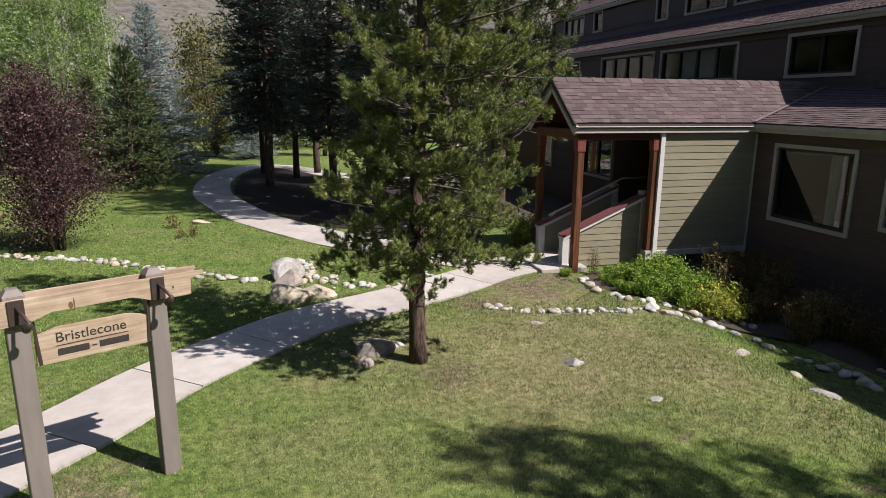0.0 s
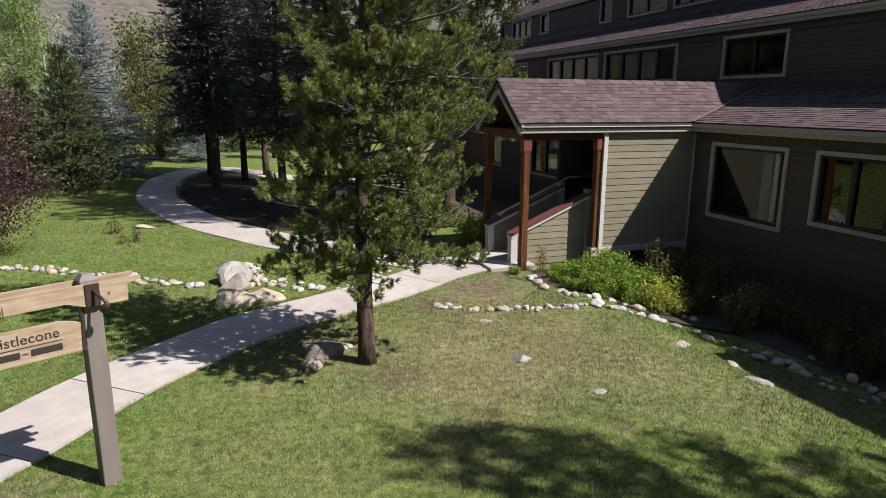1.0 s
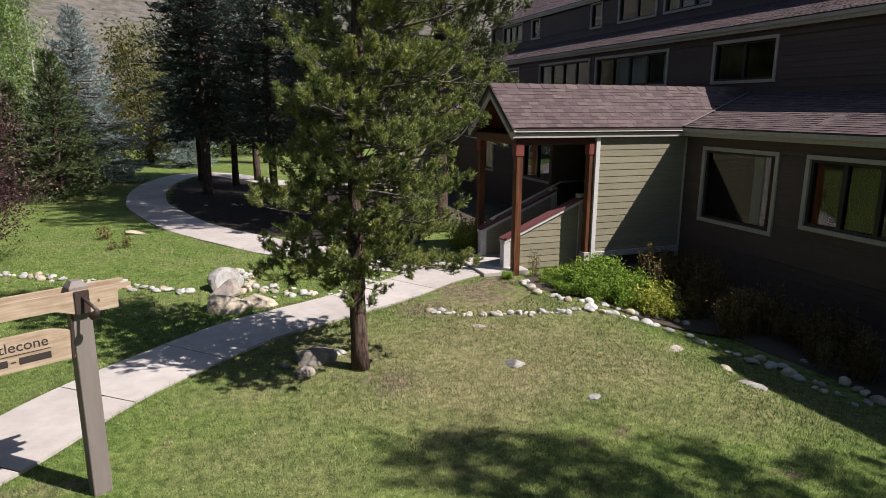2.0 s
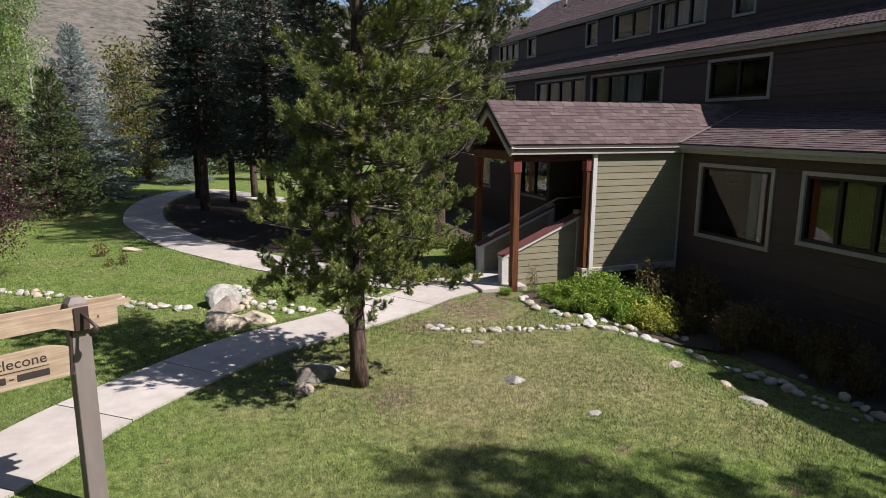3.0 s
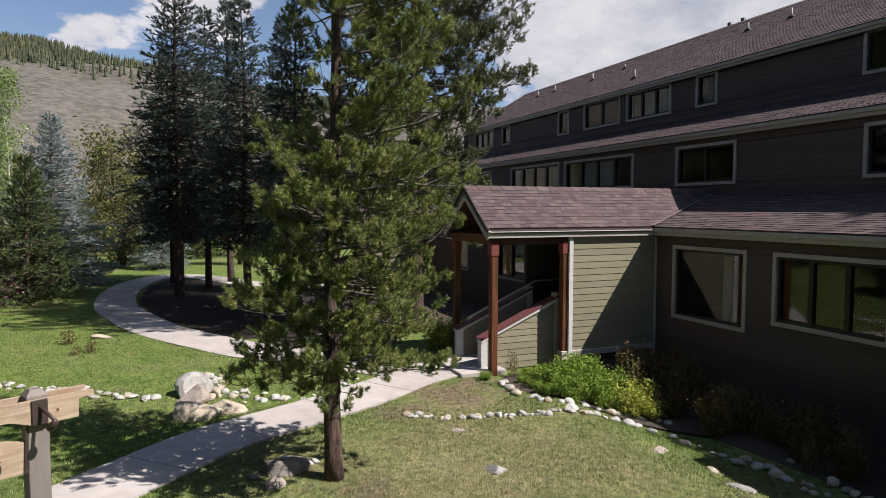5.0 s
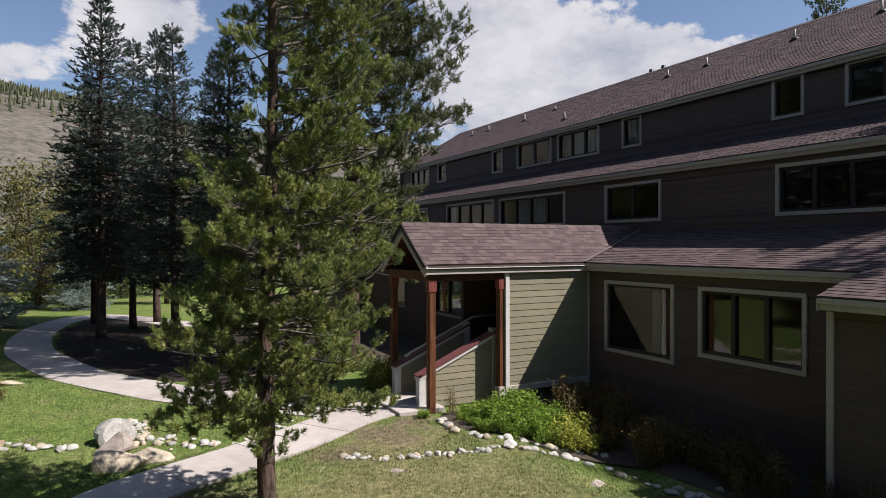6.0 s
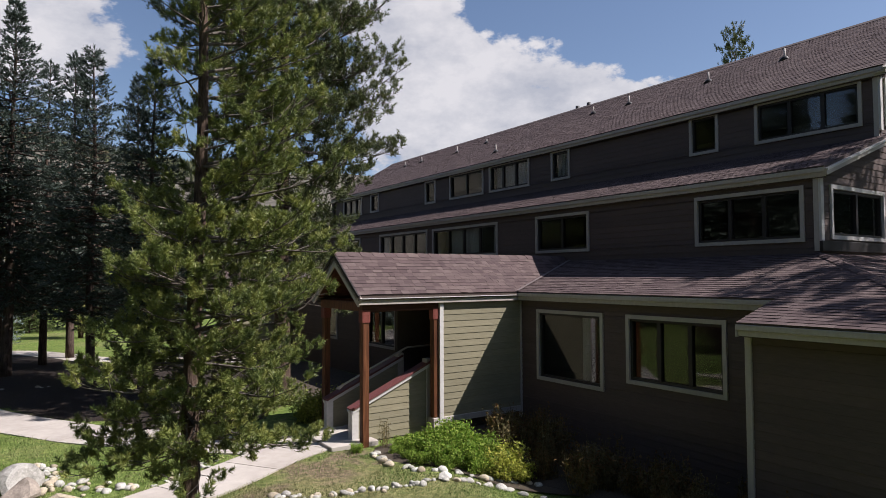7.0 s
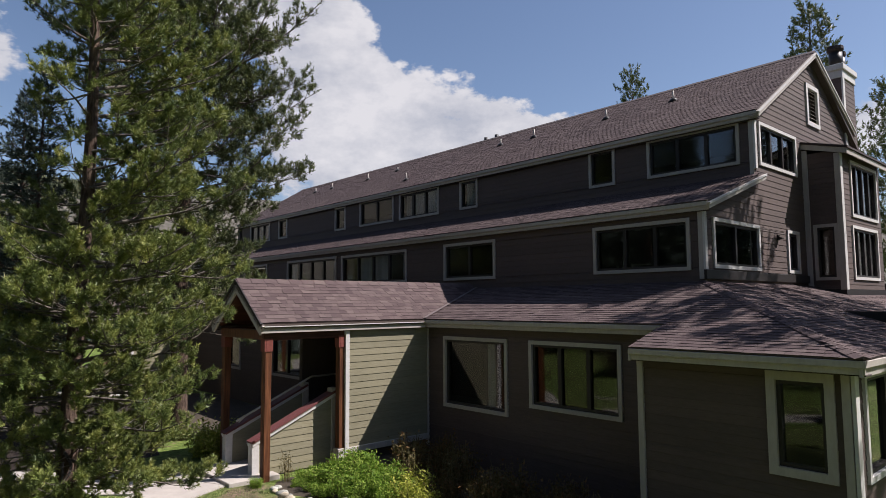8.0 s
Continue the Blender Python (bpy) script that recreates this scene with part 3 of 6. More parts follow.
def patch(name, label, category, ring, z, material, crown=0.0):
    """A flat bed with an uneven rim, slightly raised to its middle."""
    pts = smoothed(ring + [ring[0]], 0.35)[:-1]
    rng = np.random.default_rng(len(name))
    c = pts.mean(0)
    v, f, n = [], [], len(pts)
    rings = 12
    wob = 1 + 0.025 * rng.standard_normal(n)
    for k in range(rings):
        t = 1 - k / rings
        for p, w in zip(pts, wob):
            q = c + (p - c) * t * (w if k == 0 else 1)
            v.append((q[0], q[1], float(ground_height(q[0], q[1])) + z + crown * (1 - t * t) - (0.03 if k == 0 else 0)))
    v.append((c[0], c[1], float(ground_height(c[0], c[1])) + z + crown))
    for k in range(rings - 1):
        f += [(k * n + i, k * n + (i + 1) % n, (k + 1) * n + (i + 1) % n, (k + 1) * n + i) for i in range(n)]
    f += [((rings - 1) * n + i, (rings - 1) * n + (i + 1) % n, rings * n) for i in range(n)]
    thing(name, label, category, kind="structure", data=make_mesh(name, v, f, material, True))


build_ground()
build_hills()
build_walks()
patch("mulch_bed", "dark bark mulch bed under the spruces", "mulch bed", [(1.6, 16.6), (0.3, 18.4), (-0.9, 21.5), (-1.6, 25.5), (-1.55, 29.5), (-0.6, 32.7), (0.9, 31.6), (2.6, 28.0), (5.2, 25.6), (7.3, 23.4), (7.4, 19.0), (4.6, 15.0), (3.0, 14.6)], 0.035, "mulch", 0.05)
patch("planting_bed", "dark soil planting bed along the facade", "planting bed", [(5.8, 11.15), (5.64, 10.6), (5.70, 10.0), (6.0, 9.62), (6.6, 9.28), (7.3, 8.85), (7.62, 8.2), (7.72, 7.4), (7.82, 6.0), (7.85, 4.0), (7.6, 2.0), (8.6, 1.6), (8.6, 5.2), (9.5, 5.6), (9.55, 8.0), (9.55, 11.2), (7.6, 11.45)], 0.03, "soil", 0.0)
patch("planting_bed_north", "dark soil planting bed beyond the porch", "planting bed", [(5.9, 13.7), (7.5, 13.55), (9.5, 13.6), (9.52, 18.0), (9.5, 23.5), (8.0, 23.8), (6.9, 20.0), (6.1, 16.0)], 0.03, "soil", 0.0)

# ---- the lodge ----
X1, XW, X2, X3, YE, YN = 9.62, 8.66, 12.013, 14.569, 5.794, 33.0
YS, YW, XB = 2.45, 5.29, 22.493  # south front, projecting room's end, back wall
COURSE = 0.134
lodge = thing("lodge_building", "long three-storey lodge with dark brown lap siding and brown shingle roofs", "building")


class Plane:
    """A wall's own coordinates: u along it, d outwards, z up."""

    def __init__(self, axis, at, out):
        self.axis, self.c, self.out = axis, at, out

    def p(self, u, d, z):
        return (self.c + self.out * d, u, z) if self.axis == "x" else (u, self.c + self.out * d, z)

    def box(self, sh, u0, u1, d0, d1, z0, z1, bevel=0.0):
        return sh.box(self.p(u0, d0, z0), self.p(u1, d1, z1), bevel)

    def ring(self, sh, u0, u1, z0, z1, wide, d0, d1):
        """A rectangular frame in one piece."""
        v = [self.p(u, d, z) for d in (d0, d1) for e in (0, wide) for u, z in ((u0 + e, z0 + e), (u1 - e, z0 + e), (u1 - e, z1 - e), (u0 + e, z1 - e))]
        f = []
        for k in range(4):
            n = (k + 1) % 4
            f += [(k, n, 4 + n, 4 + k), (8 + k, 12 + k, 12 + n, 8 + n), (k, 8 + k, 8 + n, n), (4 + k, 4 + n, 12 + n, 12 + k)]
        return sh.add(v, f)

    def matrix(self, u, z, length, height):
        o, ex, ed = Vector(self.p(u, 0, z)), Vector(self.p(1, 0, 0)) - Vector(self.p(0, 0, 0)), Vector(self.p(0, 1, 0)) - Vector(self.p(0, 0, 0))
        return Matrix([
            [ex[0] * length, ed[0], 0, o[0]], [ex[1] * length, ed[1], 0, o[1]], [0, 0, height, o[2]], [0, 0, 0, 1]])


def board_mesh(material):
    """A lap board of unit length and height: thick at its lower edge."""
    v = [(x, y, z) for x in (0, 1) for y, z in ((0.0, 0), (0.0125, 0), (0.0135, 0.03), (0.004, 1), (0, 1))]
    f = [(0, 5, 6, 1), (1, 6, 7, 2), (2, 7, 8, 3), (3, 8, 9, 4), (0, 1, 2, 3, 4), (9, 8, 7, 6, 5)]
    return make_mesh("board", v, f, material)


BOARDS = {paint: board_mesh(paint) for paint in ("siding", "olive_siding")}


def cut_spans(u0, u1, holes):
    spans, a = [], u0
    for h0, h1 in sorted(holes):
        if h0 > a:
            spans.append((a, min(h0, u1)))
        a = max(a, h1)
    if a < u1:
        spans.append((a, u1))
    return [(p, q) for p, q in spans if q - p > 0.02]


def build_wall(parent, name, pl, u0, u1, z0, z1, openings=(), left=None, right=None, thick=0.18, siding="siding", label=""):
    """A wall with real openings and lap boards. left and right give a slanting end by height."""
    left, right = left or (lambda z: u0), right or (lambda z: u1)
    core, boards = Shape(), []
    n = max(1, round((z1 - z0) / COURSE))
    h = (z1 - z0) / n
    for k in range(n):
        za, zb = z0 + k * h, z0 + (k + 1) * h
        cuts = sorted({za, zb, *[z for _, _, p, q in openings for z in (p, q) if za < z < zb]})
        for a, b in zip(cuts, cuts[1:]):
            mid = (a + b) / 2
            la, lb, ra, rb = left(a), left(b), right(a), right(b)
            if rb - lb < 0.05:
                continue
            for p, q in cut_spans(min(la, lb), max(ra, rb), [(s, e) for s, e, zc, zd in openings if zc <= mid <= zd]):
                pa, pb = (la, lb) if abs(p - min(la, lb)) < 1e-6 else (p, p)
                qa, qb = (ra, rb) if abs(q - max(ra, rb)) < 1e-6 else (q, q)
                core.prism([pl.p(pa, 0, a), pl.p(qa, 0, a), pl.p(qb, 0, b), pl.p(pb, 0, b)], Vector(pl.p(0, -thick, 0)) - Vector(pl.p(0, 0, 0)))
                boards.append((pa, pb, qa, qb, a, b))
    wall = part(name, core.mesh(name, "wall"), parent, label)
    if siding:
        for pa, pb, qa, qb, a, b in boards:
            if pa == pb and qa == qb:
                part("siding_board", BOARDS[siding], wall, m=pl.matrix(pa, a, qa - pa, b - a))
            else:
                sh = Shape()
                sh.add([pl.p(pa, 0, a), pl.p(qa, 0, a), pl.p(qa, 0.0135, a), pl.p(pa, 0.0135, a), pl.p(pb, 0, b), pl.p(qb, 0, b), pl.p(qb, 0.004, b), pl.p(pb, 0.004, b)],
                       [(0, 1, 2, 3), (3, 2, 6, 7), (4, 7, 6, 5), (0, 3, 7, 4), (1, 5, 6, 2)])
                part("siding_board", sh.mesh("siding_board", siding), wall)
    return wall


def build_window(parent, pl, ua, ub, za, zb, panes=1, trim=0.074, curtain=None, label="", casing="trim"):
    """Casing, dark sash, glass, and a curtain where one hangs. ua to zb: the casing's outer edges."""
    ua, ub = min(ua, ub), max(ua, ub)
    sh = Shape()
    pl.ring(sh, ua, ub, za, zb, trim, -0.02, 0.045)
    win = part("window", sh.mesh("window", casing), parent, label)
    a, b, c, d = ua + trim, ub - trim, za + trim, zb - trim
    w = 0.05
    fr = Shape()
    pl.ring(fr, a - 0.02, b + 0.02, c - 0.02, d + 0.02, w + 0.02, -0.10, -0.005)
    part("sash", fr.mesh("sash", "sash"), win, "dark brown window sash")
    step = (b - a) / panes
    for k in range(panes):
        if k:
            mu = Shape()
            pl.box(mu, a + k * step - 0.04, a + k * step + 0.04, -0.10, -0.008, c + w, d - w)
            part("mullion", mu.mesh("mullion", "sash"), win)
        g = Shape()
        pl.box(g, a + k * step + (w if k == 0 else 0.04), a + (k + 1) * step - (w if k == panes - 1 else 0.04), -0.062, -0.056, c + w, d - w)
        ob = part("pane", g.mesh("pane", "glass"), win)
        ob.visible_shadow = False
    for s0, s1, deep in curtain or ():
        cu, n = Shape(), 28
        p0, p1 = a + s0 * (b - a), a + s1 * (b - a)
        for i in range(n):
            t = i / (n - 1)
            cu.v += [pl.p(p0 + (p1 - p0) * t, -deep - 0.025 * math.sin(t * 24), z) for z in (c + 0.03, d)]
        cu.f += [(2 * i, 2 * i + 2, 2 * i + 3, 2 * i + 1) for i in range(n - 1)]
        part("curtain", cu.mesh("curtain", "curtain", True), win, "pale fabric curtain")
    return (a - 0.02, b + 0.02, c - 0.02, d + 0.02)


def opening(ua, ub, za, zb, trim=0.074):
    return (min(ua, ub) + trim - 0.02, max(ua, ub) - trim + 0.02, za + trim - 0.02, zb - trim + 0.02)


def trim_box(parent, name, pl, u0, u1, d0, d1, z0, z1, material="trim", label="", bevel=0.006):
    sh = Shape()
    pl.box(sh, u0, u1, d0, d1, z0, z1, bevel)
    return part(name, sh.mesh(name, material), parent, label)


PW1, PWW, PW2, PW3 = Plane("x", X1, -1), Plane("x", XW, -1), Plane("x", X2, -1), Plane("x", X3, -1)
PE, PS = Plane("y", YE, -1), Plane("y", YS, -1)

# windows: from, to, sill, head, panes, curtains (from, to, depth)
GROUND_W = [(8.78, 10.70, 1.02, 2.56, 1, [(0.22, 0.33, 0.12)]), (6.15, 8.21, 1.265, 2.56, 3, None), (17.0, 18.95, 1.05, 2.57, 2, None), (21.25, 22.4, 1.05, 2.57, 1, [(0.0, 0.3, 0.2)]),
            (30.5, 32.2, 1.05, 2.57, 2, None)]
SECOND_W = [(6.058, 8.333, 3.905, 4.949, 3, None), (11.357, 13.351, 3.913, 4.94, 2, None), (15.038, 18.65, 3.913, 4.927, 4, [(0.24, 0.5, 0.12), (0.5, 0.74, 0.15), (0.0, 0.08, 0.14)]),
            (18.974, 22.501, 3.913, 4.944, 4, [(0.86, 1.0, 0.12)]), (24.197, 26.412, 3.913, 4.927, 2, None), (29.309, 31.524, 3.913, 4.944, 3, None)]
THIRD_W = [(6.1, 8.426, 6.393, 7.385, 3, None), (9.372, 10.198, 6.393, 7.407, 1, None), (14.535, 15.387, 6.393, 7.381, 1, [(0.0, 1.0, 0.25)]), (16.452, 18.693, 6.376, 7.39, 3, [(0.0, 0.3, 0.12), (0.34, 0.65, 0.14), (0.68, 1.0, 0.3)]),
           (19.042, 21.291, 6.376, 7.39, 2, None), (22.322, 23.157, 6.367, 7.364, 1, None), (27.349, 28.227, 6.427, 7.373, 1, None), (29.138, 31.354, 6.427, 7.364, 3, [(0.0, 1.0, 0.15)])]
for pl, rows, u0, u1, z0, z1, nm in ((PW1, GROUND_W, YW, YN, -0.5, 2.86, "ground floor"), (PW2, SECOND_W, YE, YN, 3.658, 5.277, "second floor"), (PW3, THIRD_W, YE, 32.376, 5.984, 7.611, "third floor")):
    holes = [opening(*r[:4]) for r in rows]
    if pl is PW1:
        holes.append((11.62, 12.58, 0.58, 2.62))
    build_wall(lodge, "wall", pl, u0, u1, z0, z1, holes)
    for r in rows:
        build_window(lodge, pl, *r[:4], panes=r[4], curtain=r[5])

# the projecting room
W1D = (2.63, 3.415, 1.115, 2.41)
build_wall(lodge, "wall", PWW, YS, YW, -0.5, 2.60, [opening(*W1D, 0.11)])
build_window(lodge, PWW, *W1D, panes=1, trim=0.11)
build_wall(lodge, "wall", Plane("y", YW, 1), XW, X1, -0.5, 2.72)
SOUTH_W = [(9.0, 11.1, 1.1, 2.42, 2, None), (13.0, 15.6, 1.1, 2.42, 3, None)]
build_wall(lodge, "wall", PS, XW, XB, -0.5, 2.60, [opening(*r[:4]) for r in SOUTH_W])
for r in SOUTH_W:
    build_window(lodge, PS, *r[:4], panes=r[4], casing="sunlit_trim")

# gable end above the wrap-round roof
E3X, E3Z, RX, RZ, E2X, E2Z, YR = 14.424, 7.543, 18.318, 9.887, 11.885, 5.243, 5.64  # eaves, ridge, rake
ROOF3 = lambda x: E3Z + 0.602 * (x - E3X) if x < RX else RZ - 0.602 * (x - RX)
ROOF2 = lambda x: E2Z + 0.33 * (x - E2X)
END_W = [(14.782, 17.014, 6.35, 7.364, 3), (12.354, 14.586, 3.948, 4.961, 2), (16.171, 16.912, 3.948, 4.978, 1)]


def end_left(z):
    if z < ROOF2(X2) - 0.08:
        return X2
    if z < ROOF2(X3) - 0.08:
        return min(X3, (z + 0.08 - E2Z) / 0.33 + E2X)
    if z < ROOF3(X3) - 0.06:
        return X3
    return min(RX, (z + 0.06 - E3Z) / 0.602 + E3X)


def end_right(z):
    return XB if z < 7.304 else max(RX, min(XB, RX + (RZ - 0.06 - z) / 0.602))


VENT = (17.909, 18.829, 7.867, 8.991)
build_wall(lodge, "wall", PE, X2, XB, 3.658, RZ - 0.08, [opening(*r[:4]) for r in END_W] + [opening(*VENT)], end_left, end_right)
for r in END_W:
    build_window(lodge, PE, *r[:4], panes=r[4], casing="sunlit_trim", label="pale-cased end window")
sh = Shape()
PE.ring(sh, VENT[0], VENT[1], VENT[2], VENT[3], 0.11, -0.02, 0.05)
vent = part("gable_vent", sh.mesh("gable_vent", "sunlit_trim"), lodge, "louvred gable vent with a pale frame")
for k in range(9):
    z = VENT[2] + 0.13 + k * 0.1
    sl = Shape().prism([(VENT[0] + 0.09, YE - 0.03, z), (VENT[0] + 0.09, YE - 0.015, z), (VENT[0] + 0.09, YE + 0.07, z + 0.075), (VENT[0] + 0.09, YE + 0.055, z + 0.075)], (VENT[1] - VENT[0] - 0.18, 0, 0))
    part("slat", sl.mesh("slat", "trim"), vent)
part("backing", Shape().box((VENT[0], YE + 0.14, VENT[2]), (VENT[1], YE + 0.17, VENT[3])).mesh("backing", "sash"), vent)

# plain walls and floors that close the lodge
for a, b in (((X1, YN, -0.1), (XB + 0.5, YN + 0.2, 3.7)), ((X2, YN, 3.65), (XB, YN + 0.2, E2Z)), ((XB + 0.4, YS, -0.1), (XB + 0.6, YN + 0.2, 3.8)), ((XB, YE, 3.6), (XB + 0.15, YN, 7.347))):
    part("wall", Shape().box(a, b).mesh("wall", "wall"), lodge)
part("wall", Shape().prism([(X3, YN - 0.3, 5.8), (XB, YN - 0.3, 5.8), (XB, YN - 0.3, 7.347), (RX, YN - 0.3, RZ - 0.08), (X3, YN - 0.3, E3Z)], (0, 0.2, 0)).mesh("wall", "wall"), lodge)
# floors and partitions, coloured nearly black to make the rooms look unlit
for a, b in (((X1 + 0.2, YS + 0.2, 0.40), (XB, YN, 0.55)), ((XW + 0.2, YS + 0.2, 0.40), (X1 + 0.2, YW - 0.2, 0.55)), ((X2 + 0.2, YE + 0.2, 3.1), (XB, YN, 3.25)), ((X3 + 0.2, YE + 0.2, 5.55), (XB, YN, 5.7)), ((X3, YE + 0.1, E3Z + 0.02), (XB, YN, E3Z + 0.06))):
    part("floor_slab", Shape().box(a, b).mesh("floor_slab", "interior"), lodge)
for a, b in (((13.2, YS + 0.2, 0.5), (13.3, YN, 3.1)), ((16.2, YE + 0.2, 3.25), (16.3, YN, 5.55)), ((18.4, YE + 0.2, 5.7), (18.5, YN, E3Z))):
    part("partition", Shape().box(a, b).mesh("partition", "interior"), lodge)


# ---- roofs ----


def slope_tabs(inside, u_range, run, e=0.118, tab=0.21, seed=1):
    """Shingle tabs on a slope: inside(u, d) tells what is roofed."""
    rng = np.random.default_rng(seed)
    out = []
    rows = int(run / e) + 1
    for j in range(rows):
        d = j * e
        u = u_range[0] - rng.uniform(0, tab)
        while u < u_range[1]:
            w = tab * rng.uniform(0.55, 1.25)
            if inside(u + w / 2, d + e / 2):
                out.append((max(u, u_range[0]), min(u + w - 0.004, u_range[1]), d, rng.uniform(0.004, 0.011), rng.uniform(-0.009, 0.004)))
            u += w
    return out


def tab_verts(eu, ed, en, o, t, e=0.118):
    u0, u1, d, h, jit = t
    a, b, top = d + jit - 0.004, d + e + 0.01, 0.004
    P = lambda u, dd, n: o + eu * u + ed * dd + en * n
    return [P(u0, a, h + 0.004), P(u1, a, h + 0.004), P(u1, b, top), P(u0, b, top), P(u0, a, 0.0), P(u1, a, 0.0)]


TAB_F = [(0, 1, 2, 3), (4, 5, 1, 0), (0, 3, 4), (1, 5, 2)]


def dark_butts(me):
    """Tabs' cut edges: bare bitumen, with shadow lines between courses put into its dark colour."""
    me.materials.append(M["bitumen_and_shade"])
    me.polygons.foreach_set("material_index", [0 if i % 4 == 0 else 1 for i in range(len(me.polygons))])
    return me


def roof_slope(parent, o, eu, ed, u_range, run, inside=None, name="roof", outline=None, pieces=False, thick=0.13, seed=1, label=""):
    """One slope: a deck and its shingles. o: the eave's start, eu along the eave, ed up the slope (unit vectors)."""
    o, eu, ed = Vector(o), Vector(eu).normalized(), Vector(ed).normalized()
    en = eu.cross(ed)
    if en.z < 0:
        en = -en
    inside = inside or (lambda u, d: True)
    outline = outline or [(u_range[0], 0), (u_range[1], 0), (u_range[1], run), (u_range[0], run)]
    ring = [o + eu * u + ed * d - en * 0.002 for u, d in outline]
    roof = part(name, Shape().prism(ring, -en * thick).mesh(name, "roof_deck"), parent, label)
    tabs = slope_tabs(lambda u, d: d < run and inside(u, d), u_range, run, seed=seed)
    if pieces:
        for t in tabs:
            v = tab_verts(eu, ed, en, Vector((0, 0, 0)), (0, t[1] - t[0], 0, t[3], t[4]))
            me = dark_butts(make_mesh("shingle", v, TAB_F, "shingle_piece"))
            part("shingle", me, roof, m=Matrix.Translation(o + eu * t[0] + ed * t[2]))
    else:
        v, f = [], []
        for t in tabs:
            n = len(v)
            v += tab_verts(eu, ed, en, o, t)
            f += [tuple(i + n for i in q) for q in TAB_F]
        ob = part("shingles", dark_butts(make_mesh("shingles", v, f, "shingle")), roof)
        tagged(ob, kind="stuff")
    return roof


def up(s):
    return 1 / math.sqrt(1 + s * s), s / math.sqrt(1 + s * s)


S1, SS = 0.29, 0.293
EX, EW, ES = 9.44, 8.39, 2.24  # eaves of the low roof: facade, projecting room, south
Z1 = lambda x: 2.935 + S1 * (x - EX)
ZE = 2.935 + S1 * (EW - EX)
ZS = lambda y: ZE + SS * (y - ES)
PORCHES = [0.0, 14.6]
PY0, PYR, PY1, PS_ = 11.17, 12.31, 13.45, 0.746
Z_PORCH = lambda y, k=0.0: 2.945 + PS_ * min(y - PY0 - k, PY1 + k - y)
c, s = up(S1)


def under_porch(x, y):
    return any(PY0 + k < y < PY1 + k and Z_PORCH(y, k) > Z1(x) for k in PORCHES)


hip_y = lambda x: ES + (Z1(x) - ZE) / SS
# low roof along the facade, its hip, and the wrap round the gable end
L1 = (X2 + 0.06 - EX) / c
HX = EW + (5.25 - ES) * SS / S1  # where the hip crosses the room's end
roof_slope(lodge, (EX, 5.25, 2.935), (0, 1, 0), (c, 0, s), (0, 28.0), L1, lambda u, d: not under_porch(EX + d * c, 5.25 + u) and 5.25 + u > hip_y(EX + d * c),
           outline=[(0, 0), (28.0, 0), (28.0, L1), (hip_y(X2 + 0.06) - 5.25, L1), (0, (HX - EX) / c)], seed=3, label="low shingled roof above the ground floor")
roof_slope(lodge, (EW, ES, ZE), (0, 1, 0), (c, 0, s), (0, 5.25 - ES), L1 * 1.5, lambda u, d: ES + u > hip_y(EW + d * c),
           outline=[(0.02, 0), (5.25 - ES, 0), (5.25 - ES, (HX - EW) / c)], seed=4)
c, s = up(SS)
LS = (YE + 0.05 - ES) / c
roof_slope(lodge, (EW, ES, ZE), (1, 0, 0), (0, c, s), (0, XB + 0.7 - EW), LS, lambda u, d: ES + d * c < hip_y(EW + u), outline=[(0, 0), (XB + 0.7 - EW, 0), (XB + 0.7 - EW, LS), ((YE + 0.05 - ES) * SS / S1, LS)], seed=5)
c, s = up(0.33)
roof_slope(lodge, (E2X, YR, E2Z), (0, 1, 0), (c, 0, s), (0, YN - YR), (X3 + 0.08 - E2X) / c, seed=6, label="narrow shingled roof between the upper floors")
c, s = up(0.602)
roof_slope(lodge, (E3X, YR, E3Z), (0, 1, 0), (c, 0, s), (0, YN - YR - 0.3), (RX - E3X) / c, seed=7, label="steep shingled main roof")
roof_slope(lodge, (2 * RX - E3X, YR, E3Z), (0, 1, 0), (-c, 0, s), (0, YN - YR - 0.3), (RX - E3X) / c, lambda u, d: False)
part("ridge_cap", Shape().prism([(RX - 0.17, YR - 0.02, RZ - 0.08), (RX, YR - 0.02, RZ + 0.03), (RX + 0.17, YR - 0.02, RZ - 0.08)], (0, YN - YR - 0.27, 0)).mesh("ridge_cap", "roof_deck"), lodge)

# hip cap shingles
a, b = Vector((EW, ES, ZE + 0.02)), Vector((X2, hip_y(X2), Z1(X2) + 0.02))
for k in range(30):
    p, q = a.lerp(b, k / 30), a.lerp(b, (k + 1.15) / 30)
    side = (q - p).cross(Vector((0, 0, 1))).normalized() * 0.1
    low, rise = Vector((0, 0, -0.016)), Vector((0, 0, 0.014))
    part("hip_shingle", Shape().prism([p - side + low, p + rise, p + side + low], q - p - Vector((0, 0, 0.006))).mesh("hip_shingle", "shingle_piece"), lodge)

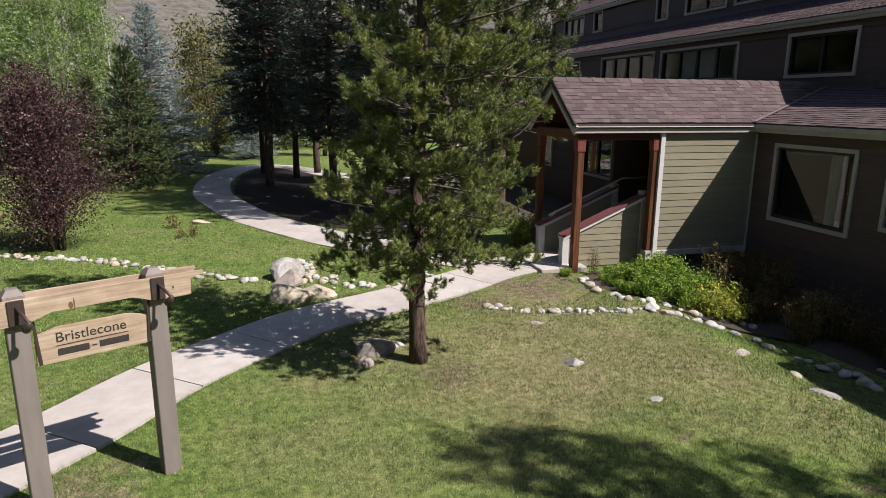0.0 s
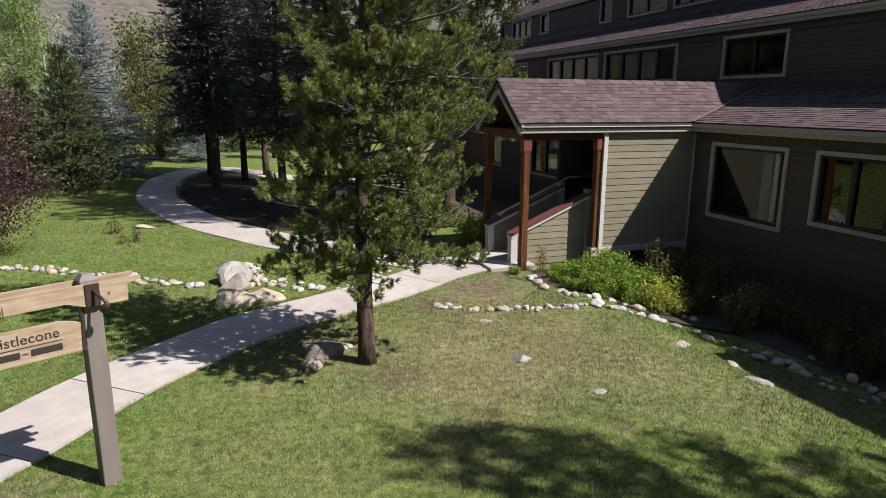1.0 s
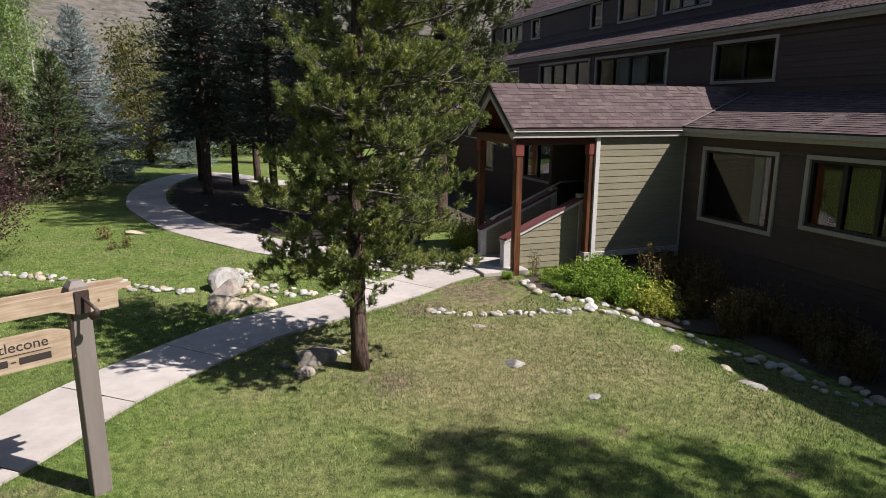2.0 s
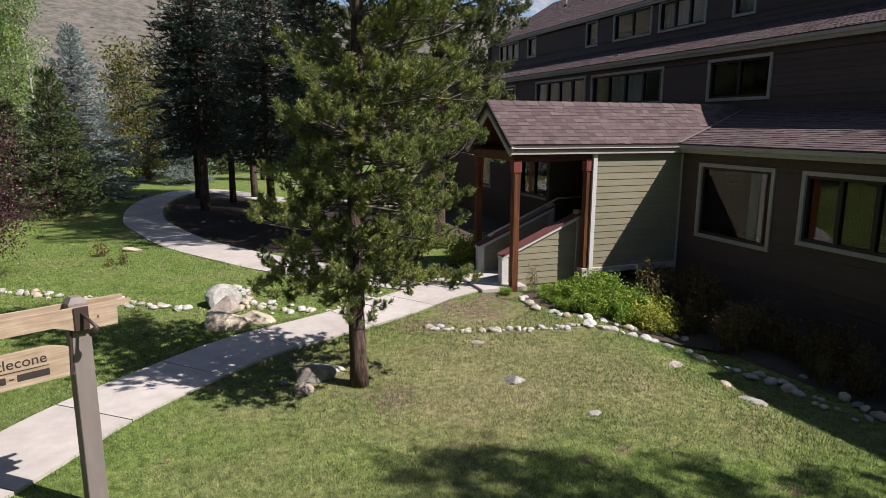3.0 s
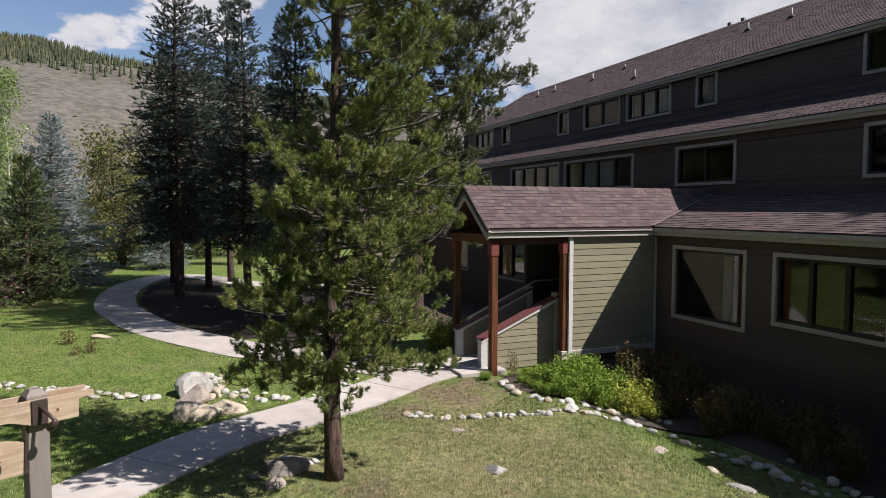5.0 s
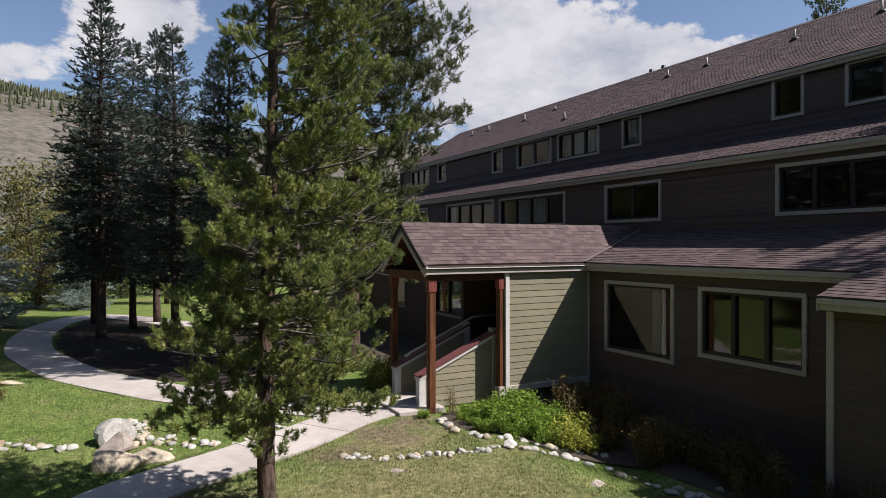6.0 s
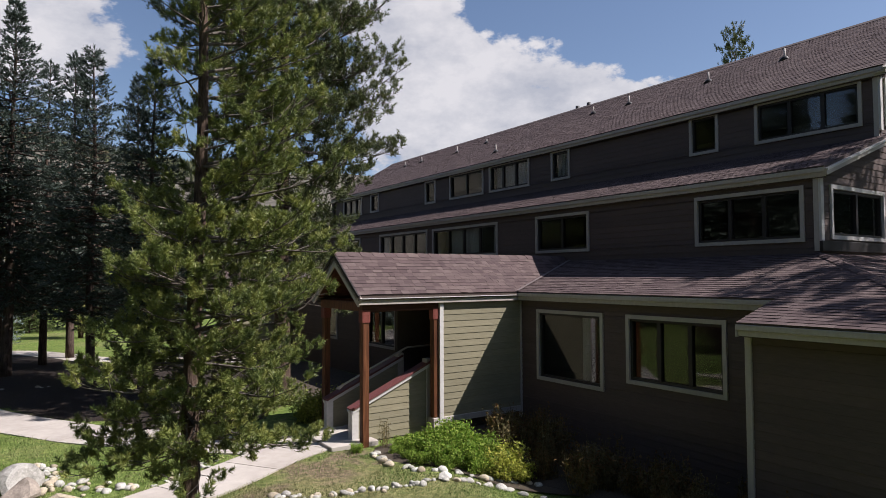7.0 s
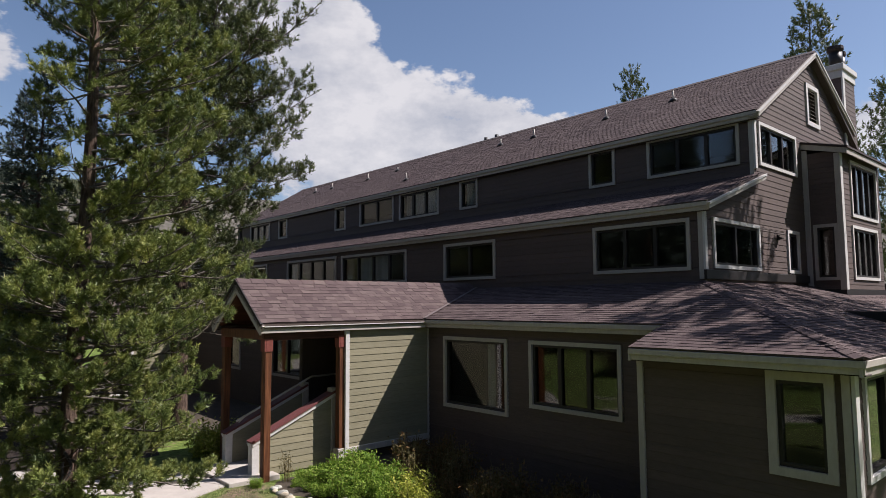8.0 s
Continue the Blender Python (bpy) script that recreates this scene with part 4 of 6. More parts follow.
# eaves: fascia, upper moulding and soffit
for x, y0, y1, z in ((EX, 5.2, PY0, 2.935), (EX, PY1, PY0 + 14.6, 2.935), (EX, PY1 + 14.6, YN + 0.2, 2.935), (EW, ES, 5.25, ZE), (E2X, YR, YN, E2Z), (E3X, YR, YN - 0.3, E3Z)):
    wall_x = X1 if x == EX else XW if x == EW else X2 if x == E2X else X3
    part("fascia", Shape().box((x + 0.02, y0, z - 0.185), (x + 0.055, y1, z - 0.03), 0.004).mesh("fascia", "trim"), lodge)
    part("eave_moulding", Shape().box((x - 0.015, y0, z - 0.105), (x + 0.018, y1, z - 0.022), 0.006).mesh("eave_moulding", "trim"), lodge)
    part("soffit", Shape().box((x + 0.05, y0, z - 0.20), (wall_x, y1, z - 0.185)).mesh("soffit", "wall"), lodge)
part("fascia", Shape().box((EW, ES + 0.02, ZE - 0.21), (XB + 0.7, ES + 0.055, ZE - 0.03), 0.004).mesh("fascia", "trim"), lodge)
part("eave_moulding", Shape().box((EW, ES - 0.015, ZE - 0.105), (XB + 0.7, ES + 0.018, ZE - 0.022), 0.006).mesh("eave_moulding", "trim"), lodge)
part("soffit", Shape().box((EW + 0.05, ES + 0.05, ZE - 0.2), (XB + 0.7, YS, ZE - 0.185)).mesh("soffit", "wall"), lodge)
part("fascia", Shape().box((EW, 5.235, ZE - 0.2), (EX + 0.2, 5.265, ZE - 0.04), 0.004).mesh("fascia", "trim"), lodge)
# rakes
for a, b in (((E2X, YR - 0.02, E2Z - 0.11), (X3 + 0.1, YR - 0.02, ROOF2(X3 + 0.1) - 0.11)), ((E3X - 0.02, YR - 0.02, E3Z - 0.12), (RX + 0.02, YR - 0.02, RZ - 0.09)), ((RX - 0.02, YR - 0.02, RZ - 0.09), (21.385, YR - 0.02, 8.156))):
    part("rake_board", Shape().beam(a, b, 0.04, 0.12).mesh("rake_board", "trim"), lodge)
    part("rake_moulding", Shape().beam(Vector(a) + Vector((0, -0.03, 0.04)), Vector(b) + Vector((0, -0.03, 0.04)), 0.03, 0.04).mesh("rake_moulding", "sunlit_trim"), lodge)
    part("rake_soffit", Shape().beam(Vector(a) + Vector((0, 0.1, -0.02)), Vector(b) + Vector((0, 0.1, -0.02)), 0.2, 0.03).mesh("rake_soffit", "trim"), lodge)
# corner boards
for pl, u, z0, z1, mt in ((PW3, YE + 0.06, 6.026, 7.432, "trim"), (PW2, YE + 0.06, 3.726, 5.106, "trim"), (PWW, YS + 0.07, -0.45, 2.42, "trim"), (PWW, YW - 0.06, -0.45, 2.44, "trim"), (PW1, 11.28, 0.1, 2.72, "trim")):
    trim_box(lodge, "corner_board", pl, u - 0.06, u + 0.035, 0.0, 0.045, z0, z1, mt)
# the same corners' sunny faces, in the lighter copy of the trim colour
for x, z0, z1 in ((X3, 6.239, 7.475), (X2, 3.769, 5.132)):
    trim_box(lodge, "corner_board", PE, x - 0.046, x + 0.06, 0.0, 0.045, z0, z1, "sunlit_trim")
trim_box(lodge, "corner_board", PS, XW - 0.046, XW + 0.1, 0.0, 0.045, -0.45, 2.42, "sunlit_trim")
trim_box(lodge, "skirt_board", PE, X2 - 0.05, 17.466, 0.0, 0.06, 3.726, 3.913, "sash", "dark skirt board above the roof")

# bay on the gable end
PB, PBL = Plane("y", 4.984, -1), Plane("x", 17.466, -1)
build_wall(lodge, "wall", PBL, 4.984, YE, 3.556, 6.98, [opening(5.069, 5.606, 3.794, 5.174)])
build_window(lodge, PBL, 5.069, 5.606, 3.794, 5.174, 1)
BAY_W = [(18.233, 20.448, 5.387, 6.836, 4), (18.148, 20.278, 3.811, 5.174, 4)]
build_wall(lodge, "wall", PB, 17.466, 20.704, 3.556, 6.98, [opening(*r[:4]) for r in BAY_W])
for r in BAY_W:
    build_window(lodge, PB, *r[:4], panes=4, casing="sunlit_trim", curtain=[(0.0, 1.0, 0.12)])
trim_box(lodge, "corner_board", PB, 17.423, 17.60, 0, 0.05, 3.556, 6.9, "sunlit_trim")
trim_box(lodge, "corner_board", PBL, 4.942, 5.069, 0, 0.05, 3.556, 6.9)
trim_box(lodge, "corner_board", PBL, 5.666, YE, 0, 0.05, 3.556, 7.08)
part("wall", Shape().box((20.618, 4.984, 3.556), (20.789, YE, 7.049)).mesh("wall", "wall"), lodge)
part("bay_roof", Shape().prism([(17.36, YE, 7.26), (20.85, YE, 7.26), (20.85, 4.74, 6.985), (17.36, 4.74, 6.985)], (0, 0, 0.05)).mesh("bay_roof", "bitumen_and_shade"), lodge, "low bay roof with dark edge")
part("fascia", Shape().box((17.40, 4.77, 6.85), (20.82, 4.80, 6.98), 0.004).mesh("fascia", "trim"), lodge)
part("fascia", Shape().beam((17.40, 4.80, 6.925), (17.40, YE, 7.19), 0.03, 0.13).mesh("fascia", "trim"), lodge)
part("bay_floor", Shape().box((17.423, 4.942, 3.428), (20.789, YE, 3.573)).mesh("bay_floor", "sash"), lodge)
for x in (17.636, 19.085, 20.448):
    part("bracket", Shape().beam((x, 5.069, 3.47), (x, 5.751, 3.13), 0.12, 0.14).mesh("bracket", "sash"), lodge)

lamp_box = part("wall_lamp", Shape().box((15.58, YE - 0.045, 4.70), (15.68, YE - 0.013, 4.82)).mesh("wall_lamp", "sash"), lodge, "small dark wall lamp")
part("lamp_hood", Shape().prism([(15.57, YE - 0.045, 4.78), (15.57, YE - 0.13, 4.745), (15.57, YE - 0.13, 4.725), (15.57, YE - 0.045, 4.73)], (0.12, 0, 0)).mesh("lamp_hood", "sash"), lamp_box)
# chimney chase with two flues
PC, PCL = Plane("y", 5.777, -1), Plane("x", 20.959, -1)
build_wall(lodge, "wall", PC, 20.959, 22.10, 7.219, 10.031)
build_wall(lodge, "wall", PCL, 5.777, 6.603, 7.816, 10.031)
part("wall", Shape().box((21.97, 5.794, 7.304), (22.10, 6.603, 10.031)).box((20.959, 6.475, 7.816), (22.10, 6.603, 10.031)).mesh("wall", "wall"), lodge)
part("chimney_cap", Shape().box((20.92, 5.735, 9.85), (22.14, 6.645, 10.08), 0.01).box((20.87, 5.685, 10.08), (22.19, 6.695, 10.26), 0.015).mesh("chimney_cap", "sunlit_trim"), lodge, "pale stepped chimney cap")
trim_box(lodge, "corner_board", PC, 20.917, 21.087, 0, 0.045, 7.304, 9.988, "sunlit_trim")
for x, y, r in ((21.27, 5.98, 0.20), (21.85, 6.0, 0.12)):
    part("flue", Shape().tube([(x, y, 10.24), (x, y, 10.74)], [r * 0.92, r * 0.92], 14).mesh("flue", "sash", True), lodge, "dark metal flue")
    part("flue_cap", Shape().tube([(x, y, 10.72), (x, y, 10.80), (x, y, 10.90)], [r * 0.9, r * 1.15, r * 1.1], 14).mesh("flue_cap", "bitumen_and_shade"), lodge, "black flue cap")

# roof vents
for x, y, tall in ((17.014, 28.968, 0.30), (16.955, 27.264, 0.34), (16.87, 24.026, 0.36), (17.083, 22.067, 0.21), (15.336, 19.255, 0.36), (16.955, 15.719, 0.30), (16.87, 14.058, 0.34), (16.87, 11.127, 0.36), (16.997, 8.946, 0.36)):
    if y > 6:
        z = ROOF3(x)
        v = part("vent_pipe", Shape().tube([(x, y, z - 0.1), (x, y, z + 0.8 * tall)], [0.024, 0.024], 10).mesh("vent_pipe", "trim", True), lodge, "pale metal vent pipe")
        part("flashing_boot", Shape().tube([(x, y, z - 0.06), (x, y, z + 0.07)], [0.17, 0.06], 10).mesh("flashing_boot", "sash", True), v)
for y in (17.9, 17.3):
    part("ridge_vent", Shape().tube([(RX + 0.1, y, RZ - 0.1), (RX + 0.1, y, RZ + 0.15)], [0.09, 0.08], 10).mesh("ridge_vent", "sash", True), lodge)

# ---- entrance porch ----


def build_porch():
    porch = thing("entrance_porch", "timber entrance porch with shingled gable roof and red-brown posts", "porch", group="entrance porches")
    c, s = up(PS_)
    run = (PYR - PY0) / c
    # the slope meets the low roof along a valley
    valley = lambda d: EX + (2.945 + d * s - 2.935) / S1
    x0 = 5.445
    roof_slope(porch, (x0, PY0, 2.945), (1, 0, 0), (0, c, s), (0, 6.9), run, lambda u, d: x0 + u < valley(d) and x0 + u < X2,
               outline=[(0, 0), (EX - x0, 0), (12.3 - x0, run), (0, run)], pieces=True, seed=11, label="brown asphalt shingle slope with worn tabs")
    roof_slope(porch, (x0, PY1, 2.945), (1, 0, 0), (0, -c, s), (0, 6.9), run, lambda u, d: x0 + u < valley(d) and x0 + u < X2,
               outline=[(0, 0), (EX - x0, 0), (12.3 - x0, run), (0, run)], seed=12)
    cap = Shape().prism([(0, -0.13, -0.085), (0, 0, 0.012), (0, 0.13, -0.085)], (0.32, 0, -0.012)).mesh("ridge_shingle", "shingle_piece")
    for k in range(23):
        part("ridge_shingle", cap, porch, m=pose(x0 + k * 0.29, PYR, 2.945 + PS_ * (PYR - PY0) + 0.012))
    # valley flashing
    a, b = Vector((EX - 0.02, PY0 - 0.02, 2.965)), Vector((X2, PYR - 0.24, Z1(X2) + 0.03))
    part("valley_flashing", Shape().beam(a, b, 0.075, 0.006).mesh("valley_flashing", "flashing"), porch, "pale valley flashing strip")
    # gable rakes: bargeboard with a moulding on each side
    for y, sg in ((PY0, 1), (PY1, -1)):
        foot, tip = Vector((x0 + 0.02, y - sg * 0.02, 2.79)), Vector((x0 + 0.02, PYR, 2.79 + PS_ * (PYR - PY0 + 0.02)))
        part("bargeboard", Shape().beam(foot, tip, 0.04, 0.20).mesh("bargeboard", "trim"), porch, "tan-painted bargeboard")
        part("drip_edge", Shape().beam(foot + Vector((-0.022, 0, 0.115)), tip + Vector((-0.022, 0, 0.115)), 0.045, 0.05).mesh("drip_edge", "sash"), porch)
        part("eave_board", Shape().box((x0, y - sg * 0.01, 2.745), (9.46 if sg > 0 else 9.6, y + sg * 0.025, 2.895), 0.004).mesh("eave_board", "trim"), porch)
        part("gutter", Shape().prism([(x0 - 0.01, y - sg * 0.05, 2.915), (x0 - 0.01, y - sg * 0.012, 2.915), (x0 - 0.01, y - sg * 0.012, 2.835), (x0 - 0.01, y - sg * 0.035, 2.835), (x0 - 0.01, y - sg * 0.046, 2.86)], (3.95, 0, 0)).mesh("gutter", "gutter_brown"), porch, "dark brown metal eaves gutter")
        part("gutter_lip", Shape().box((x0 - 0.01, y - sg * 0.056, 2.862), (x0 + 3.94, y - sg * 0.048, 2.876)).mesh("gutter_lip", "gutter"), porch, "bright gutter lip")
        part("soffit", Shape().box((x0 + 0.05, y + sg * 0.03, 2.75), (9.6, y + sg * 0.16, 2.765)).mesh("soffit", "wall"), porch)
    # stained boards line the roof's underside
    for y, sg in ((PY0, 1), (PY1, -1)):
        n = 7
        for k in range(n):
            ya, yb = [y + sg * (0.17 + (PYR - PY0 - 0.19) * q / n) for q in (k, k + 0.96)]
            za, zb = [2.945 + PS_ * abs(q - y) - 0.21 for q in (ya, yb)]
            part("ceiling_board", Shape().prism([(x0 + 0.08, ya, za), (x0 + 0.08, yb, zb), (x0 + 0.08, yb, zb - 0.02), (x0 + 0.08, ya, za - 0.02)], (3.9, 0, 0)).mesh("ceiling_board", "timber_x"), porch, "red-brown stained ceiling board")
    # open truss in the gable
    part("tie_beam", Shape().box((5.58, 11.31, 2.62), (5.74, 13.3, 2.80), 0.008).mesh("tie_beam", "timber"), porch)
    # posts with bolted plates
    for x, y, z0 in ((5.65, 11.325, -0.04), (7.29, 11.325, 0.36), (5.675, 13.22, -0.04)):
        post = part("post", Shape().box((x - 0.072, y - 0.072, z0), (x + 0.072, y + 0.072, 2.62), 0.012).mesh("post", "timber"), porch, "red-brown stained timber post")
        pb = Shape()
        for yy in (y - 0.079, y + 0.079):
            pb.box((x - 0.083, yy - 0.006, 2.40), (x + 0.083, yy + 0.006, 2.64))
        for xx in (x - 0.079, x + 0.079):
            pb.box((xx - 0.006, y - 0.083, 2.40), (xx + 0.006, y + 0.083, 2.64))
        for zz in (2.44, 2.49, 2.55, 2.60):
            for dx in (-0.045, 0.045):
                pb.tube([(x + dx, y - 0.092, zz), (x + dx, y - 0.08, zz)], [0.009, 0.009], 6)
        part("bracket", pb.mesh("bracket", "bracket"), post, "bolted red-brown post plate")
        if z0 > 0:
            part("pier", Shape().box((x - 0.10, y - 0.10, -0.1), (x + 0.10, y + 0.10, z0), 0.01).mesh("pier", "concrete"), post)
    part("lintel", Shape().box((5.57, 11.265, 2.60), (7.36, 11.385, 2.78), 0.008).mesh("lintel", "timber_x"), porch, "red-brown stained lintel beam")
    part("lintel", Shape().box((5.6, 13.16, 2.62), (9.6, 13.28, 2.80), 0.008).mesh("lintel", "timber_x"), porch)
    # enclosed part with lap siding
    pl = Plane("y", 11.26, -1)
    build_wall(porch, "wall", pl, 7.39, 9.58, 0.30, 2.76, siding="olive_siding")
    trim_box(porch, "corner_board", pl, 7.345, 7.445, -0.06, 0.05, 0.25, 2.74, "sunlit_trim", "pale corner board")
    trim_box(porch, "skirt_board", pl, 7.445, 9.56, 0.0, 0.05, 0.24, 0.36, "trim")
    part("foundation", Shape().box((7.5, 11.40, -0.1), (9.58, 11.5, 0.26)).mesh("foundation", "wall"), porch)
    part("side_wall", Shape().box((7.44, 13.15, 0.0), (9.6, 13.28, 2.74)).mesh("side_wall", "wall"), porch)
    part("inner_face", Shape().box((7.42, 11.37, 0.3), (7.46, 11.52, 2.74)).mesh("inner_face", "timber"), porch)
    # steps and landing
    for k in range(5):
        xa = 5.9 + 0.3 * k
        part("step", Shape().box((xa, 11.72, -0.05), (xa + 0.32 if k < 4 else 9.6, 12.80, 0.10 + 0.12 * k), 0.008).mesh("step", "concrete"), porch)
    part("landing_slab", Shape().box((4.95, 11.30, -0.08), (5.95, 12.95, 0.085), 0.01).mesh("landing_slab", "concrete"), porch, "pale concrete landing slab")
    # stair half-walls with capped tops
    for y, lab in ((11.60, "olive-sided half-wall with burgundy cap"), (12.80, "")):
        sl = (1.46 - 0.67) / (7.37 - 5.55)
        top = lambda x: 0.66 + sl * (x - 5.55)
        xa, xb = 5.55, 7.36
        hw = part("half_wall", Shape().prism([(xa, y, -0.05), (xb, y, -0.05), (xb, y, top(xb)), (xa, y, top(xa))], (0, 0.11, 0)).mesh("half_wall", "wall"), porch, lab)
        n = 12
        for face, out in ((y, -1), (y + 0.11, 1)):
            for j in range(n + 1):
                za, zb = 0.02 + j * COURSE, 0.02 + (j + 1) * COURSE
                pa, pb = [max(xa + 0.09, 5.55 + (z + 0.03 - 0.66) / sl) for z in (za, zb)]
                if pb > xb - 0.12:
                    pb = xb - 0.12
                if pa >= xb - 0.12:
                    continue
                q = xb - 0.10
                sh = Shape().add([(pa, face, za), (q, face, za), (q, face + out * 0.0135, za), (pa, face + out * 0.0135, za), (pb, face, zb), (q, face, zb), (q, face + out * 0.004, zb), (pb, face + out * 0.004, zb)],
                                 [(0, 1, 2, 3), (3, 2, 6, 7), (4, 7, 6, 5), (0, 3, 7, 4), (1, 5, 6, 2)])
                part("siding_board", sh.mesh("siding_board", "olive_siding"), hw)
        a, b = Vector((xa - 0.06, y + 0.055, top(xa - 0.06) + 0.045)), Vector((xb, y + 0.055, top(xb) + 0.045))
        part("cap", Shape().beam(a, b, 0.24, 0.04).mesh("cap", "cap_red"), hw, "burgundy painted cap board")
        for yy in (y - 0.03, y + 0.14):
            part("edge_trim", Shape().beam(a + Vector((0, yy - y - 0.055, -0.055)), b + Vector((0, yy - y - 0.055, -0.055)), 0.024, 0.075).mesh("edge_trim", "sunlit_trim"), hw)
        part("end_trim", Shape().box((xa - 0.045, y - 0.03, -0.03), (xa + 0.10, y + 0.14, top(xa) - 0.01), 0.006).mesh("end_trim", "sunlit_trim"), hw)
        part("end_post", Shape().box((xb - 0.12, y - 0.035, 0.0), (xb + 0.03, y + 0.145, top(xb) + 0.10), 0.008).mesh("end_post", "trim"), hw)
    # hand rail
    rail = part("handrail", Shape().tube([(5.6, 12.5, 0.95), (7.3, 12.5, 1.7), (8.2, 12.5, 1.72)], [0.022] * 3, 8).mesh("handrail", "trim", True), porch)
    for x, z in ((5.75, 1.0), (7.2, 1.65)):
        part("rail_bracket", Shape().beam((x, 12.5, z), (x, 12.72, z - 0.12), 0.02, 0.02).mesh("rail_bracket", "trim"), rail)
    # entrance door
    door = part("door", Shape().box((9.64, 11.64, 0.6), (9.69, 12.56, 2.6), 0.004).mesh("door", "sash"), porch, "dark entrance door")
    part("door_handle", Shape().tube([(9.58, 11.78, 1.55), (9.58, 11.78, 1.68)], [0.012] * 2, 8).mesh("door_handle", "gutter"), door)
    return porch


porch = build_porch()
copy_thing(porch, pose(0, PORCHES[1], 0))

# ---- stones ----


def stone_mesh(name, seed, material, flat=0.75, sub=3):
    rng = np.random.default_rng(seed)
    bm = bmesh.new()
    bmesh.ops.create_icosphere(bm, subdivisions=sub, radius=1.0)
    off = Vector(rng.uniform(-50, 50, 3))
    deep = (0.42, 0.74) if sub > 2 else (0.58, 0.84)
    cuts = [(Vector(rng.normal(size=3)).normalized(), rng.uniform(*deep)) for _ in range(13)]
    for v in bm.verts:
        p = v.co.copy()
        for n, d in cuts:  # broken faces
            k = p.dot(n) - d
            if k > 0:
                p -= n * k * 0.97
        p *= 1.25 + 0.10 * noise.noise(p * 1.1 + off) + 0.06 * noise.noise(p * 3.3 + off) + 0.03 * noise.noise(p * 9.0 + off)
        v.co = Vector((p.x, p.y, p.z * flat))
    sh = Shape().take(bm)
    return sh.mesh(name, material, sub < 3)


STONES = [stone_mesh("stone", k, ("rock_pale", "rock_tan", "rock_pale", "rock_grey")[k % 4], (0.6, 0.75, 0.5, 0.8)[k % 4], 2) for k in range(8)]


def lay_stones(line, spacing, size, label, group, seed, spread=0.06, skip=None):
    rng = np.random.default_rng(seed)
    for p in smoothed(line, spacing):
        x, y = p[0] + rng.normal(0, spread), p[1] + rng.normal(0, spread)
        if off_walk([x], [y])[0] < 0.08 or rng.random() < 0.06:
            continue
        r = size * rng.uniform(0.55, 1.35)
        ob = thing("stone", label, "stone", group, at=(x, y, r * 0.22), data=STONES[rng.integers(0, 8)])
        ob.matrix_basis = pose(x, y, float(ground_height(x, y)) + r * 0.22, rng.uniform(-15, 15), rng.uniform(-15, 15), rng.uniform(0, 360)) @ Matrix.Diagonal((r, r * rng.uniform(0.6, 0.9), r * rng.uniform(0.7, 1), 1))


def lone_stone(name, x, y, size, turn, seed, material, label, buried=0.35):
    """A single stone. size: half-length, half-width and the height that stands out of the ground."""
    me = stone_mesh(name, seed, material, 0.8, 3)
    co = np.array([v.co for v in me.vertices])
    low, high = co.min(0), co.max(0)
    k = (2 * size[0] / (high[0] - low[0]), 2 * size[1] / (high[1] - low[1]), size[2] / (1 - buried) / (high[2] - low[2]))
    ob = thing(name, label, "boulder" if name == "boulder" else "stone", data=me)
    ob.matrix_basis = pose(x, y, float(ground_height(x, y)) + size[2] - high[2] * k[2], 0, 0, turn) @ Matrix.Diagonal((*k, 1))


# boulders beside the path
lone_stone("boulder", 0.10, 12.18, (0.33, 0.27, 0.40), 20, 44, "rock_grey", "large pale grey granite boulder in the grass")
lone_stone("boulder", 0.06, 11.62, (0.27, 0.27, 0.30), 70, 46, "rock_warm", "rounded pinkish grey boulder leaning on others")
lone_stone("boulder", 0.13, 10.84, (0.42, 0.34, 0.27), -10, 49, "rock_tan", "broad tan sandstone boulder beside the path", 0.45)
lone_stone("boulder", 0.54, 10.94, (0.36, 0.25, 0.17), -28, 47, "rock_tan", "low flat tan boulder beside the path", 0.45)
lone_stone("boulder", 1.12, 8.12, (0.25, 0.20, 0.20), 30, 25, "rock_dark", "grey boulder in the pine's shade")
lone_stone("stone", 0.93, 7.72, (0.13, 0.11, 0.12), 10, 26, "rock_warm", "small pale stone under the pine")
lone_stone("stone", 0.72, 8.05, (0.09, 0.07, 0.06), 70, 27, "rock_dark", "small dark stone under the pine")
lone_stone("stone", 1.42, 8.25, (0.14, 0.09, 0.07), 0, 28, "rock_grey", "small pale stone beside the trunk")
lone_stone("stone", 3.58, 7.08, (0.18, 0.14, 0.09), -20, 29, "rock_grey", "pale stone half sunk in the lawn", 0.55)
lone_stone("stone", 4.05, 5.88, (0.12, 0.07, 0.03), 20, 30, "rock_grey", "flat grey stone level with the lawn", 0.7)
lone_stone("stone", 5.99, 6.96, (0.27, 0.16, 0.012), 15, 31, "rock_warm", "flat tan stone in the grass", 0.9)
lone_stone("stone", 6.25, 5.70, (0.19, 0.09, 0.05), -60, 32, "rock_grey", "grey stone at the lawn's edge", 0.6)
lone_stone("stone", 6.45, 6.36, (0.18, 0.12, 0.06), 40, 33, "rock_tan", "tan stone at the bed's edge", 0.55)
lone_stone("stone", -2.12, 18.3, (0.26, 0.16, 0.11), 5, 34, "rock_tan", "pale flat stone on the far lawn")
lone_stone("stone", 5.82, 8.80, (0.17, 0.12, 0.12), 10, 35, "rock_grey", "large white stone in the border row")
lone_stone("stone", 3.75, 8.65, (0.16, 0.10, 0.02), 0, 36, "rock_warm", "flat tan stone before the border row", 0.75)
